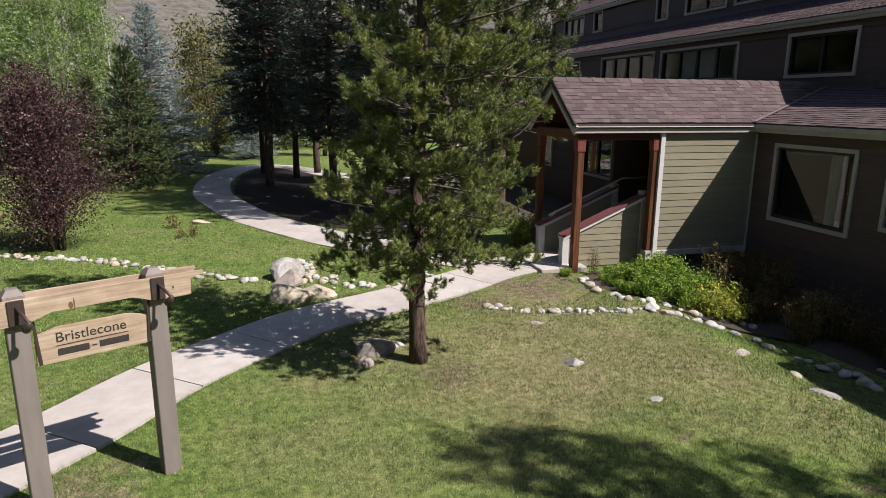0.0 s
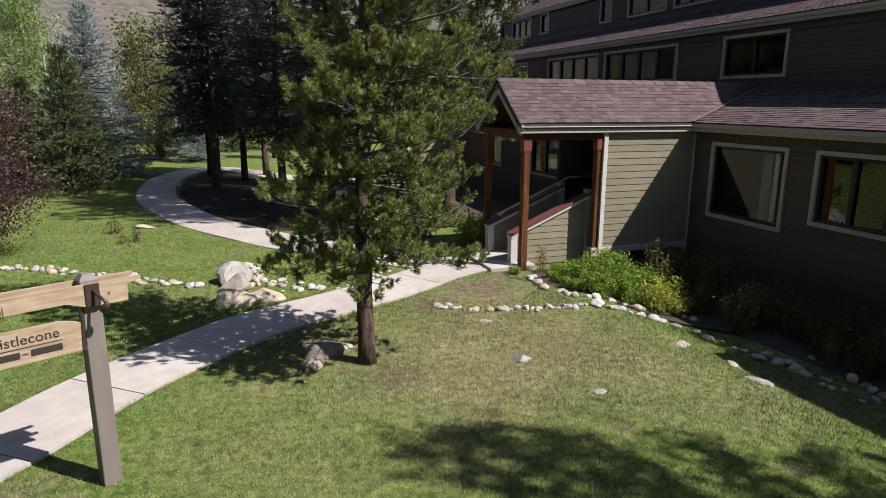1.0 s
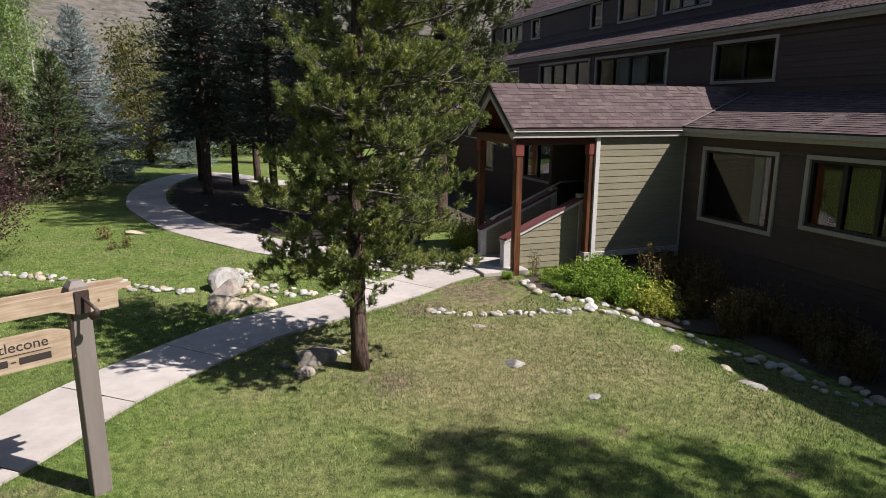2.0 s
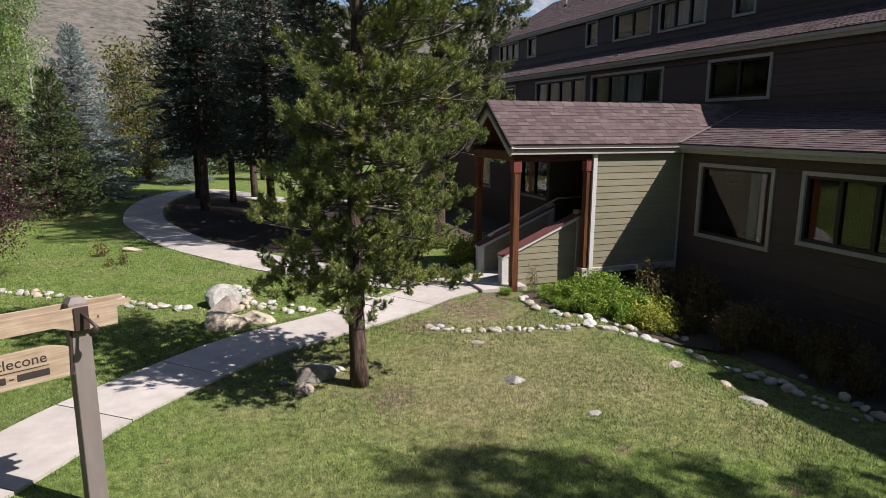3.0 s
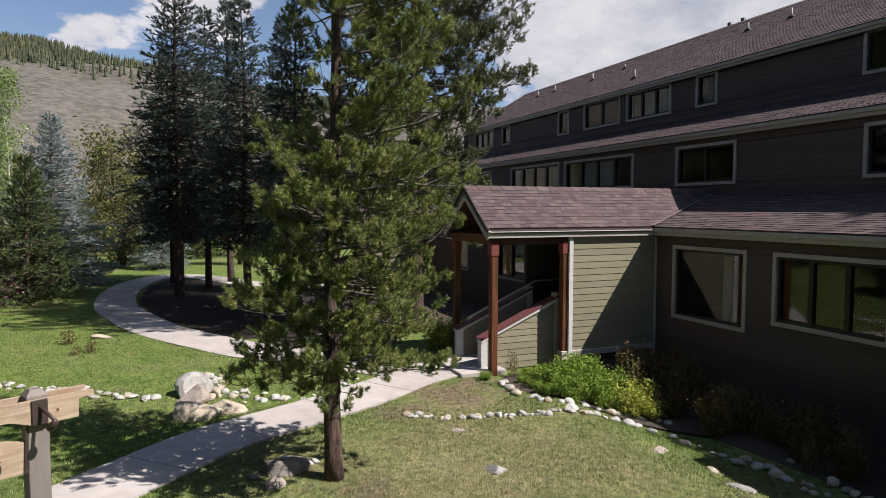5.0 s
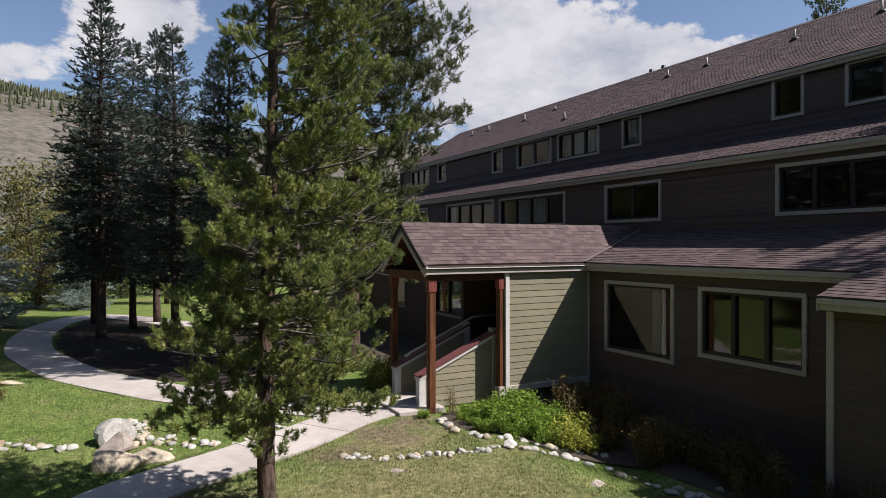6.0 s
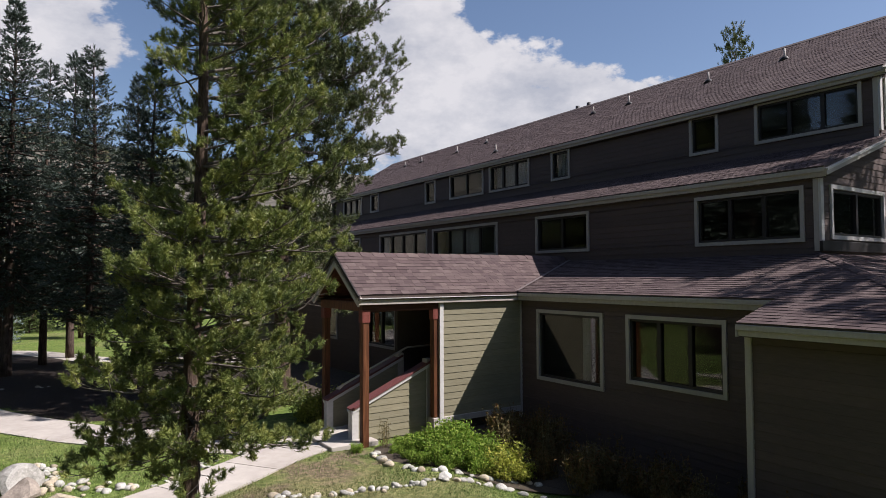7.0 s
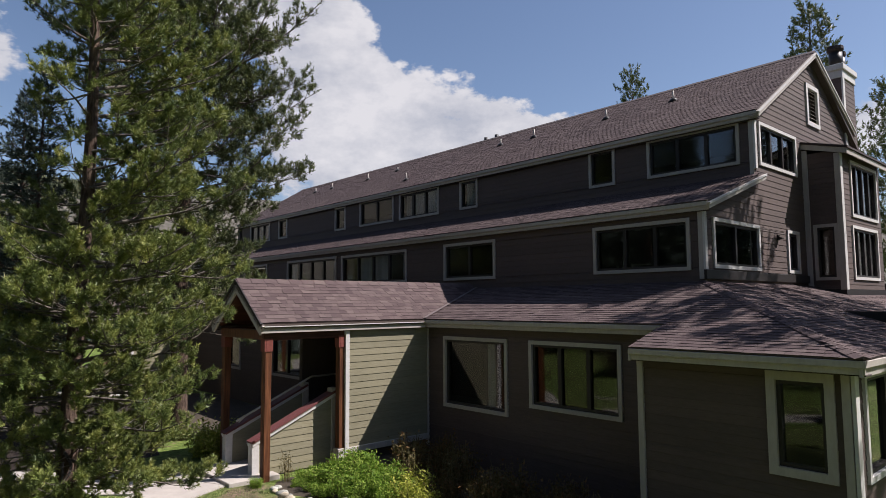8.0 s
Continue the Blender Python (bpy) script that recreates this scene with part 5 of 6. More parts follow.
lay_stones([(3.2, 9.5), (3.8, 9.2), (4.4, 9.04), (5.0, 8.9), (5.7, 8.74), (6.5, 8.5)], 0.075, 0.065, "pale rounded stone in the border row", "border stones of the lawn", 1, 0.05)
lay_stones([(6.5, 8.5), (6.95, 8.2), (7.2, 7.6), (7.25, 6.9), (7.42, 6.2), (7.5, 5.2), (7.5, 4.2)], 0.15, 0.085, "grey rounded stone in the border row", "border stones of the lawn", 2, 0.07)
lay_stones([(7.5, 6.7), (7.7, 6.0), (7.75, 5.1)], 0.2, 0.085, "grey rounded stone in the border row", "border stones of the lawn", 9, 0.12)
lay_stones([(5.55, 10.85), (5.47, 10.5), (5.5, 10.0), (5.7, 9.45), (6.1, 9.2), (6.6, 9.0), (7.15, 8.7), (7.45, 8.4)], 0.16, 0.085, "pale stone edging the planting bed", "edging stones of the bed", 3, 0.04)
lay_stones([(-6.6, 15.5), (-5.6, 15.15), (-4.4, 14.7), (-3.4, 14.15), (-2.2, 13.2), (-1.1, 12.4), (-0.6, 12.0)], 0.08, 0.075, "pale grey border stone in the grass", "border stones of the far lawn", 4, 0.09)
lay_stones([(0.35, 13.6), (0.5, 13.0), (0.42, 12.3), (0.7, 11.75), (1.15, 11.35), (1.7, 11.15), (2.3, 11.3), (3.0, 12.0)], 0.07, 0.065, "small pale stone in a row", "border stones of the far lawn", 5, 0.12)
lay_stones([(0.25, 12.9), (0.35, 12.4), (0.6, 12.0), (0.9, 11.6)], 0.09, 0.08, "pale grey stone among boulders", "border stones of the far lawn", 6, 0.15)
lay_stones([(-0.5, 23.5), (0.8, 22.4), (2.0, 21.8)], 0.3, 0.10, "dark stone on the mulch", "stones on the mulch bed", 7, 0.2)

# ---- the sign ----


def build_sign():
    dx, dy = 0.897, 0.442
    turn = math.degrees(math.atan2(dy, dx))
    sign = thing("entrance_sign", "wooden sign between two taupe posts with lamp arms", "sign", at=(-1.57, 5.537, 0), turn=turn)
    for s in (-0.52, 0.495):
        sh = Shape().box((s - 0.075, -0.075, -0.1), (s + 0.075, 0.075, 1.87), 0.006)
        bm = bmesh.new()
        bmesh.ops.create_cube(bm, size=1)
        for v in bm.verts:
            k = 0.52 if v.co.z > 0 else 1.0
            v.co = Vector((s + v.co.x * 0.15 * k, v.co.y * 0.15 * k, 1.895 + v.co.z * 0.05))
        sh.take(bm)
        post = part("post", sh.mesh("post", "sign_post"), sign, "taupe painted square post with chamfered top")
        # bracket plate and lamp arm on the front
        part("plate", Shape().box((s - 0.055, -0.130, 1.66), (s + 0.055, -0.118, 1.855), 0.003).mesh("plate", "sign_dark"), post, "dark metal plate")
        arm = part("lamp_arm", Shape().tube([(s, -0.12, 1.80), (s + 0.03, -0.22, 1.755), (s + 0.05, -0.30, 1.715)], [0.013] * 3, 8).mesh("lamp_arm", "sign_dark", True), post, "dark metal lamp arm")
        part("lamp_head", Shape().tube([(s + 0.05, -0.30, 1.725), (s + 0.05, -0.29, 1.70), (s + 0.04, -0.27, 1.675), (s + 0.03, -0.245, 1.65), (s + 0.03, -0.235, 1.64)], [0.014, 0.026, 0.032, 0.029, 0.02], 12).mesh("lamp_head", "sign_dark", True), arm)
    # twin top boards, the lower edge cut to an arch
    for y in (-0.095, 0.095):
        n = 40
        low = []
        for i in range(n + 1):
            s = -1.0 + 1.77 * i / n
            arch = 0.062 * max(0.0, min(1.0, (0.46 - abs(s)) / 0.16))
            low.append((s, y - 0.02, 1.655 + arch))
        ring = low + [(0.775, y - 0.02, 1.80), (0.885, y - 0.02, 1.822), (0.89, y - 0.02, 1.85), (-1.13, y - 0.02, 1.85), (-1.12, y - 0.02, 1.822), (-1.0, y - 0.02, 1.80)]
        part("top_board", Shape().prism(ring, (0, 0.04, 0)).mesh("top_board", "sign_wood"), sign, "weathered varnished pine board")
    # a knot with a check through it in the front board
    for dx, w, h in ((-0.16, 0.016, 0.030), (-0.135, 0.006, 0.055), (0.62, 0.010, 0.014)):
        ring = [(dx + w * math.cos(q * math.pi / 5), -0.1165, 1.745 + h * math.sin(q * math.pi / 5)) for q in range(10)]
        part("knot", Shape().prism(ring, (0, 0.003, 0)).mesh("knot", "knot"), sign, "dark brown knot in the board")
    # hanging name board with a curved top
    n, ring = 24, []
    for i in range(n + 1):
        s = -0.42 + 0.84 * i / n
        ring.append((s, -0.06, 1.525 + 0.04 * max(0, min(1, (0.40 - abs(s)) / 0.14))))
    ring += [(0.42, -0.06, 1.285), (-0.425, -0.06, 1.285)]
    board = part("name_board", Shape().prism(ring, (0, 0.045, 0)).mesh("name_board", "sign_wood"), sign, "varnished pine name board with routed lettering")
    for s in (-0.40, 0.40):
        part("strap", Shape().beam((s, -0.066, 1.29), (s * 1.06, -0.075, 1.70), 0.022, 0.008, (0, -1, 0)).mesh("strap", "sign_dark"), board, "dark metal strap")
    cu = bpy.data.curves.new("lettering", "FONT")
    cu.body, cu.size, cu.extrude, cu.align_x = "Bristlecone", 0.115, 0.0015, "CENTER"
    tmp = new("lettering_source", cu)
    me = bpy.data.meshes.new_from_object(tmp.evaluated_get(bpy.context.evaluated_depsgraph_get()))
    bpy.data.objects.remove(tmp)
    me.materials.clear()
    me.materials.append(M["ink"])
    part("lettering", me, board, "dark routed letters", m=pose(-0.026, -0.0615, 1.448, 90))
    part("underline", Shape().box((-0.29, -0.063, 1.417), (0.245, -0.059, 1.422)).mesh("underline", "ink"), board)
    for a, b, z0, z1 in ((-0.28, -0.055, 1.335, 1.392), (-0.035, 0.0, 1.358, 1.369), (0.02, 0.245, 1.335, 1.392)):
        part("number_bar", Shape().box((a, -0.063, z0), (b, -0.059, z1), 0.002).mesh("number_bar", "ink"), board, "dark routed bar")
    return sign


build_sign()

# ---- plants ----


def unit(a):
    return a / np.maximum(np.linalg.norm(a, axis=-1, keepdims=True), 1e-9)


def needle_mesh(name, pos, way, long, k, nlen, nwid, spread, material, rng):
    """Shoots with k needles each: thin triangles that point outwards and ahead."""
    n = len(pos)
    pos, way = np.repeat(pos, k, 0), np.repeat(unit(way), k, 0)
    long = np.repeat(long, k)
    t = rng.random(n * k)
    perp = unit(np.cross(way, unit(rng.normal(size=(n * k, 3)))))
    ang = rng.uniform(0.25, 1.0, n * k) * spread
    d = way * np.cos(ang)[:, None] + perp * np.sin(ang)[:, None]
    base = pos + way * (t * long)[:, None]
    side = unit(np.cross(d, unit(rng.normal(size=(n * k, 3))))) * nwid
    ln = (nlen * rng.uniform(0.7, 1.2, n * k))[:, None]
    v = np.stack([base - side, base + side, base + d * ln], 1).reshape(-1, 3)
    return make_mesh(name, v, np.arange(len(v)).reshape(-1, 3), material)


def leaf_mesh(name, pos, size, material, rng, up=0.3, aspect=0.55, droop=0.0):
    """Folded diamond leaves facing at random, with a bias upwards."""
    n = len(pos)
    nrm = unit(rng.normal(size=(n, 3)) + np.array([0, 0, up]))
    d = unit(np.cross(nrm, rng.normal(size=(n, 3))))
    d[:, 2] -= droop
    d = unit(d)
    s = unit(np.cross(nrm, d))
    L = (size * rng.uniform(0.6, 1.3, n))[:, None]
    mid = pos + d * L * 0.45
    v = np.stack([pos, mid + s * L * aspect * 0.5 + nrm * L * 0.08, pos + d * L, mid - s * L * aspect * 0.5 + nrm * L * 0.08], 1).reshape(-1, 3)
    return make_mesh(name, v, np.arange(len(v)).reshape(-1, 4), material)


def conifer(name, label, category, seed, height, base, radius, gap, per, rise, droop, twig, shoot, k, nlen, nwid, spread, material, bark, trunk_r, lean=(0, 0), bare=0.25, group="", lop=0.35, upward=0.25, fine=True, bushy=0.25, jitter=0.5, wood=True):
    """A trunk, whorls of limbs that arch, twigs along them, and needles on the shoots. radius: crown radius by height share."""
    rng = np.random.default_rng(seed)
    tree = thing(name, label, category, group)
    axis = lambda z: np.array([lean[0] * z / height + 0.03 * math.sin(z * 0.9 + seed), lean[1] * z / height + 0.03 * math.cos(z * 0.7 + seed), z])
    zs = np.linspace(-0.05, height, 16)
    tr = Shape().tube([axis(z) for z in zs], [trunk_r * ((1 - z / height) ** 0.85 + 0.03 + (0.2 * max(0, 0.3 - z))) for z in zs], 12)
    part("trunk", tr.mesh("trunk", bark, True), tree)
    limbs, P, D = Shape(), [], []
    z = base
    while z < height - 0.15:
        share = (z - base) / (height - base)
        r = radius(share)
        n = per if r > 0.5 else max(3, per - 2)
        a0 = rng.uniform(0, 6.28)
        for b in range(n):
            L = r * rng.uniform(1 - lop, 1.08)
            if rng.random() < 0.05:
                L *= 0.5
            a = a0 + 6.283 * b / n + rng.normal(0, 0.22)
            zz = z + rng.uniform(-jitter, jitter) * gap
            out = np.array([math.cos(a), math.sin(a), 0])
            up0, dr = rise(share) + rng.normal(0, 0.08), droop(share) + rng.normal(0, 0.05)
            pt = lambda t: axis(zz) + out * L * t + np.array([0, 0, 1.0]) * (L * (up0 * t - dr * t * t + 0.16 * t**4)) + np.array([-out[1], out[0], 0]) * (0.06 * L * math.sin(3 * t + a))
            steps = [pt(t) for t in (0, 0.3, 0.6, 0.85, 1.0)]
            rr = max(0.008, 0.022 * L + 0.004) * (trunk_r / 0.13) ** 0.4
            if wood:
                limbs.tube(steps, [rr, rr * 0.8, rr * 0.55, rr * 0.35, rr * 0.2], 5, False)
            m = max(3, int(L / twig))
            for j in range(m):
                t = bare + (1 - bare) * (j + rng.random()) / m
                p, q = pt(t), pt(min(1.0, t + 0.05))
                ahead = unit(q - p + 1e-6)
                sgn = 1 if (j % 2) else -1
                lat = np.array([-out[1], out[0], 0]) * sgn
                tw = L * rng.uniform(0.16, 0.34) * (1.15 - 0.7 * t) + 0.05
                d = unit(ahead * rng.uniform(0.5, 1.0) + lat * rng.uniform(0.5, 1.0) + np.array([0, 0, rng.normal(0.12 + 0.3 * (bushy > 0.3), bushy)]))
                if fine:
                    limbs.tube([p, p + d * tw], [rr * 0.3, rr * 0.12], 3, False)
                s = max(1, int(tw / shoot))
                for q_ in range(s):
                    f = (q_ + rng.random()) / s
                    P.append(p + d * tw * f)
                    D.append(d + rng.normal(0, 0.45, 3) + np.array([0, 0, upward]))
                P.append(p + d * tw)
                D.append(d + rng.normal(0, 0.2, 3) + np.array([0, 0, upward * 0.7]))
            P.append(pt(1.0))
            D.append(pt(1.0) - pt(0.92))
        z += gap * rng.uniform(0.8, 1.2)
    P.append(axis(height - 0.05))
    D.append(np.array([0, 0, 1.0]))
    if wood:
        tagged(part("branchwork", limbs.mesh("branchwork", bark, True), tree), kind="stuff")
    P, D = np.array(P), np.array(D)
    tagged(part("foliage", needle_mesh("foliage", P, D, rng.uniform(0.6, 1.2, len(P)) * shoot * 1.35, k, nlen, nwid, spread, material, rng), tree), kind="stuff")
    return tree


def brush_mesh(name, pos, way, long, k, nlen, nwid, material, rng):
    """Bottle-brush shoots: needles all along, opening less towards the shoot's tip."""
    n = len(pos)
    pos, way, long = np.repeat(pos, k, 0), np.repeat(unit(way), k, 0), np.repeat(long, k)
    t = rng.random(n * k) ** 0.75
    perp = unit(np.cross(way, rng.normal(size=(n * k, 3))))
    ang = 1.25 - 0.6 * t + rng.normal(0, 0.13, n * k)
    d = way * np.cos(ang)[:, None] + perp * np.sin(ang)[:, None]
    base = pos + way * (t * long)[:, None]
    side = unit(np.cross(d, rng.normal(size=(n * k, 3)))) * nwid
    ln = (nlen * rng.uniform(0.75, 1.15, n * k))[:, None]
    v = np.stack([base - side, base + side, base + d * ln], 1).reshape(-1, 3)
    return make_mesh(name, v, np.arange(len(v)).reshape(-1, 3), material)


def brush_pine(label, seed, height, base, radius, gap, per, rise, droop, twig, shoot, k, nlen, nwid, material, trunk_r, lean=(0, 0), bare=0.25, thin=None, long_shoots=4):
    """A pine: whorls of limbs, side branches along them, and upturned brushes on the side branches. radius: by height share and compass angle."""
    rng = np.random.default_rng(seed)
    tree = thing("pine_tree", label, "pine tree")
    axis = lambda z: np.array([lean[0] * z / height + 0.04 * math.sin(z * 0.9 + seed), lean[1] * z / height + 0.04 * math.cos(z * 0.7 + seed), z])
    zs = np.linspace(-0.05, height, 26)
    tr = Shape().tube([axis(z) for z in zs], [trunk_r * ((1 - z / height) ** 0.8 + 0.03 + (0.5 * max(0, 0.3 - z))) for z in zs], 14)
    part("trunk", tr.mesh("trunk", "bark", True), tree)
    limbs, P, D = Shape(), [], []
    z = base
    while z < height - 0.1:
        share = (z - base) / (height - base)
        step, a0 = gap(share), rng.uniform(0, 6.28)
        for b in range(per):
            a = a0 + 6.283 * b / per + rng.normal(0, 0.3)
            if thin and rng.random() < thin(share, a):
                continue
            L = radius(share, a) * rng.uniform(0.55, 1.1)
            zz = z + rng.uniform(-0.6, 0.6) * step
            out, lat = np.array([math.cos(a), math.sin(a), 0]), np.array([-math.sin(a), math.cos(a), 0])
            up0, dr, bend = rise(share) + rng.normal(0, 0.1), droop(share) + rng.normal(0, 0.07), rng.normal(0, 0.12)
            pt = lambda t: axis(zz) + out * L * t + np.array([0, 0, 1.0]) * (L * (up0 * t - dr * t * t + 0.28 * t**4)) + lat * (bend * L * t * t + 0.03 * L * math.sin(7 * t + a))
            rr = 0.008 + 0.0085 * L
            limbs.tube([pt(t) for t in (0, 0.2, 0.4, 0.6, 0.8, 1.0)], [rr * q for q in (1, 0.85, 0.7, 0.5, 0.35, 0.15)], 5, False)
            m = max(3, int(L * (1 - bare) / twig))
            for j in range(m):
                t = bare + (1 - bare) * (j + rng.random()) / m
                p = pt(t)
                ahead = unit(pt(min(1.0, t + 0.05)) - p + 1e-6)
                tw = (0.10 + 0.42 * L * (1.05 - t) ** 0.8) * rng.uniform(0.55, 1.1)
                d = unit(ahead * rng.uniform(0.5, 1.0) + lat * (1 if j % 2 else -1) * rng.uniform(0.4, 1.0) + np.array([0, 0, rng.normal(0.25, 0.3)]))
                tip = p + d * tw + np.array([0, 0, 0.12 * tw])
                limbs.tube([p, (p + tip) / 2 - np.array([0, 0, 0.03 * tw]), tip], [rr * 0.34, rr * 0.25, rr * 0.14], 4, False)
                n = max(2, int(round(long_shoots * (0.5 + tw / 0.5))))
                for q in range(n):
                    f = 1.0 if q == 0 else 1.0 - 0.55 * rng.random() ** 1.5
                    P.append(p + (tip - p) * f + rng.normal(0, 0.30 * shoot, 3))
                    D.append(d * 0.6 + unit(rng.normal(size=3)) * (0.35 if q == 0 else 0.7) + np.array([0, 0, 0.9]))
            P.append(pt(0.98))
            D.append(pt(1.0) - pt(0.9) + np.array([0, 0, 0.05]))
        z += step * rng.uniform(0.8, 1.2)
    P.append(axis(height - 0.05))
    D.append(np.array([0, 0, 1.0]))
    tagged(part("branchwork", limbs.mesh("branchwork", "bark_grey", True), tree), kind="stuff")
    P, D = np.array(P), np.array(D)
    tagged(part("foliage", brush_mesh("foliage", P, D, rng.uniform(0.6, 1.3, len(P)) * shoot, k, nlen, nwid, material, rng), tree), kind="stuff")
    return tree


def put(tree, x, y, turn=0.0, scale=1.0, squash=1.0):
    tree.matrix_basis = pose(x, y, float(ground_height(x, y)) - 0.03, 0, 0, turn) @ Matrix.Diagonal((scale * squash, scale * squash, scale, 1))
    return tree


def again(tree, x, y, turn, scale, squash=1.0, label=""):
    ob = copy_thing(tree, Matrix.Identity(4))
    ob.matrix_basis = pose(x, y, float(ground_height(x, y)) - 0.03, 0, 0, turn) @ Matrix.Diagonal((scale * squash, scale * squash, scale, 1))
    return tagged(ob, label)


interp = lambda xs, ys: (lambda s: float(np.interp(s, xs, ys)))

# the lone lodgepole pine on the lawn: fuller towards the porch, thin towards the open lawn higher up
pine_reach = interp([0, 0.05, 0.14, 0.3, 0.5, 0.7, 0.88, 1], [1.35, 1.5, 1.45, 1.35, 1.25, 1.1, 0.75, 0.15])
pine = brush_pine("tall lodgepole pine on the lawn with a full ragged crown", 41, 9.6, 1.42, lambda s, a: pine_reach(s) * (1 + (0.10 + 0.16 * min(1.0, s / 0.35)) * math.cos(a - 0.15)) * (1 - 0.25 * max(0.0, math.sin(a - 0.3))), interp([0, 0.2, 0.45, 1], [0.15, 0.19, 0.27, 0.3]), 7,
                  interp([0, 0.1, 0.4, 1], [-0.04, 0.1, 0.22, 0.7]), interp([0, 0.12, 0.3, 1], [0.40, 0.25, 0.18, 0.1]), 0.14, 0.095, 48, 0.054, 0.0043, "pine", 0.108, (0.12, 0.15), 0.12,
                  thin=lambda s, a: min(0.72, 3.2 * max(0.0, s - 0.17)) * max(0.0, math.cos(a + 2.55)) ** 0.5, long_shoots=8.5)
put(pine, 1.64, 7.68)

# an older pine behind it
old_reach = interp([0, 0.2, 0.34, 0.52, 0.68, 0.9, 1], [2.2, 2.5, 3.1, 3.4, 2.7, 1.2, 0.3])
old_pine = brush_pine("large old pine with heavy spreading boughs near the porch", 52, 15.5, 2.9, lambda s, a: old_reach(s), interp([0, 1], [0.42, 0.5]), 6,
                      interp([0, 0.3, 1], [0.02, 0.12, 0.6]), interp([0, 0.3, 1], [0.35, 0.22, 0.05]), 0.22, 0.20, 21, 0.10, 0.0105, "pine_dark", 0.21, (0.3, 0.2), 0.15, long_shoots=8.5)
put(old_pine, 5.75, 16.3, 20)

# spruces in the mulch bed
spruce = conifer("spruce_tree", "tall dark spruce with bare lower trunk in the mulch bed", "spruce tree", 61, 12.6, 2.7,
                 interp([0, 0.1, 0.35, 0.7, 1], [1.9, 2.15, 1.75, 0.85, 0.05]), 0.30, 8,
                 interp([0, 0.5, 1], [-0.05, 0.1, 0.6]), interp([0, 0.5, 1], [0.35, 0.28, 0.0]), 0.15, 0.16, 14, 0.12, 0.0165, 0.9, "spruce", "bark_red", 0.17, (0, 0), 0.12, "spruces of the mulch bed", fine=False)
put(spruce, -0.2, 25.7)
slim = conifer("spruce_tree", "slim dark spruce with bare lower trunk in the mulch bed", "spruce tree", 67, 11.5, 2.3,
               interp([0, 0.12, 0.4, 0.75, 1], [1.35, 1.6, 1.35, 0.6, 0.05]), 0.30, 8,
               interp([0, 0.5, 1], [-0.05, 0.1, 0.6]), interp([0, 0.5, 1], [0.3, 0.25, 0.0]), 0.15, 0.16, 14, 0.12, 0.0165, 0.9, "spruce", "bark_red", 0.14, (0, 0), 0.12, "spruces of the mulch bed", fine=False)
put(slim, 0.9, 28.3)
again(slim, 1.95, 22.9, 130, 0.92, 1.1)
again(slim, 1.9, 30.4, 50, 1.1)
again(slim, -0.55, 30.6, 210, 0.9)
again(spruce, 3.6, 25.4, 140, 0.84)
again(slim, 3.3, 20.4, 300, 0.86, 1.05)

# spruces on the far lawn
blue = conifer("spruce_tree", "silvery blue spruce with branches down to the grass", "spruce tree", 71, 7.6, 0.25,
               interp([0, 0.1, 0.5, 1], [2.0, 2.1, 1.15, 0.04]), 0.24, 9,
               interp([0, 0.5, 1], [0.0, 0.1, 0.5]), interp([0, 0.5, 1], [0.2, 0.18, 0.0]), 0.11, 0.15, 15, 0.11, 0.012, 0.8, "blue_spruce", "bark_red", 0.14, (0, 0), 0.1, lop=0.5, fine=False)
put(blue, -5.2, 31.4, 0, 0.97, 1.32)
young = conifer("spruce_tree", "young green spruce branched down to the lawn", "spruce tree", 73, 5.2, 0.15,
                interp([0, 0.15, 0.5, 1], [1.7, 1.8, 1.1, 0.05]), 0.22, 9,
                interp([0, 0.5, 1], [0.1, 0.2, 0.6]), interp([0, 0.5, 1], [0.2, 0.15, 0.0]), 0.16, 0.16, 13, 0.12, 0.018, 0.9, "young_spruce", "bark_red", 0.12, (0, 0), 0.1, lop=0.5, fine=False)
put(young, -5.2, 26.4)
again(young, -6.9, 28.2, 80, 0.8)
again(young, -3.0, 43.0, 200, 0.9)
again(young, 0.8, 46.0, 20, 0.85)
again(blue, -1.2, 38.5, 120, 0.72)
again(blue, -14.5, 44.0, 60, 1.25)

# pines whose tops stand over the lodge, and those beside the lawn
far_reach = interp([0, 0.2, 0.6, 0.9, 1], [2.0, 2.6, 2.2, 1.2, 0.3])
far_pine = brush_pine("tall pine standing behind the lodge", 83, 19.5, 5.0, lambda s, a: far_reach(s), lambda s: 0.68, 6,
                      interp([0, 0.3, 1], [0.1, 0.2, 0.6]), interp([0, 1], [0.3, 0.05]), 0.5, 0.36, 14, 0.20, 0.034, "pine_dark", 0.25, (0.2, 0.1), 0.25, long_shoots=2.8)
put(far_pine, 38.2, 11.9)
again(far_pine, 38.9, 23.4, 100, 0.98, 0.8)
again(far_pine, 41.5, 8.9, 200, 0.74)
again(far_pine, 46.0, 10.4, 300, 0.85)
again(far_pine, 44.0, 3.5, 40, 0.7)
again(far_pine, 9.7, -1.0, 150, 0.60, 1.0, "tall pine standing beside the lawn")
again(far_pine, 15.9, 0.3, 30, 0.66, 1.0, "tall pine standing beside the lodge")
again(far_pine, 18.7, 1.0, 250, 0.78, 0.95, "tall pine standing beside the lodge")
again(far_pine, 14.2, -0.4, 80, 0.53, 1.4, "tall pine standing beside the lodge")


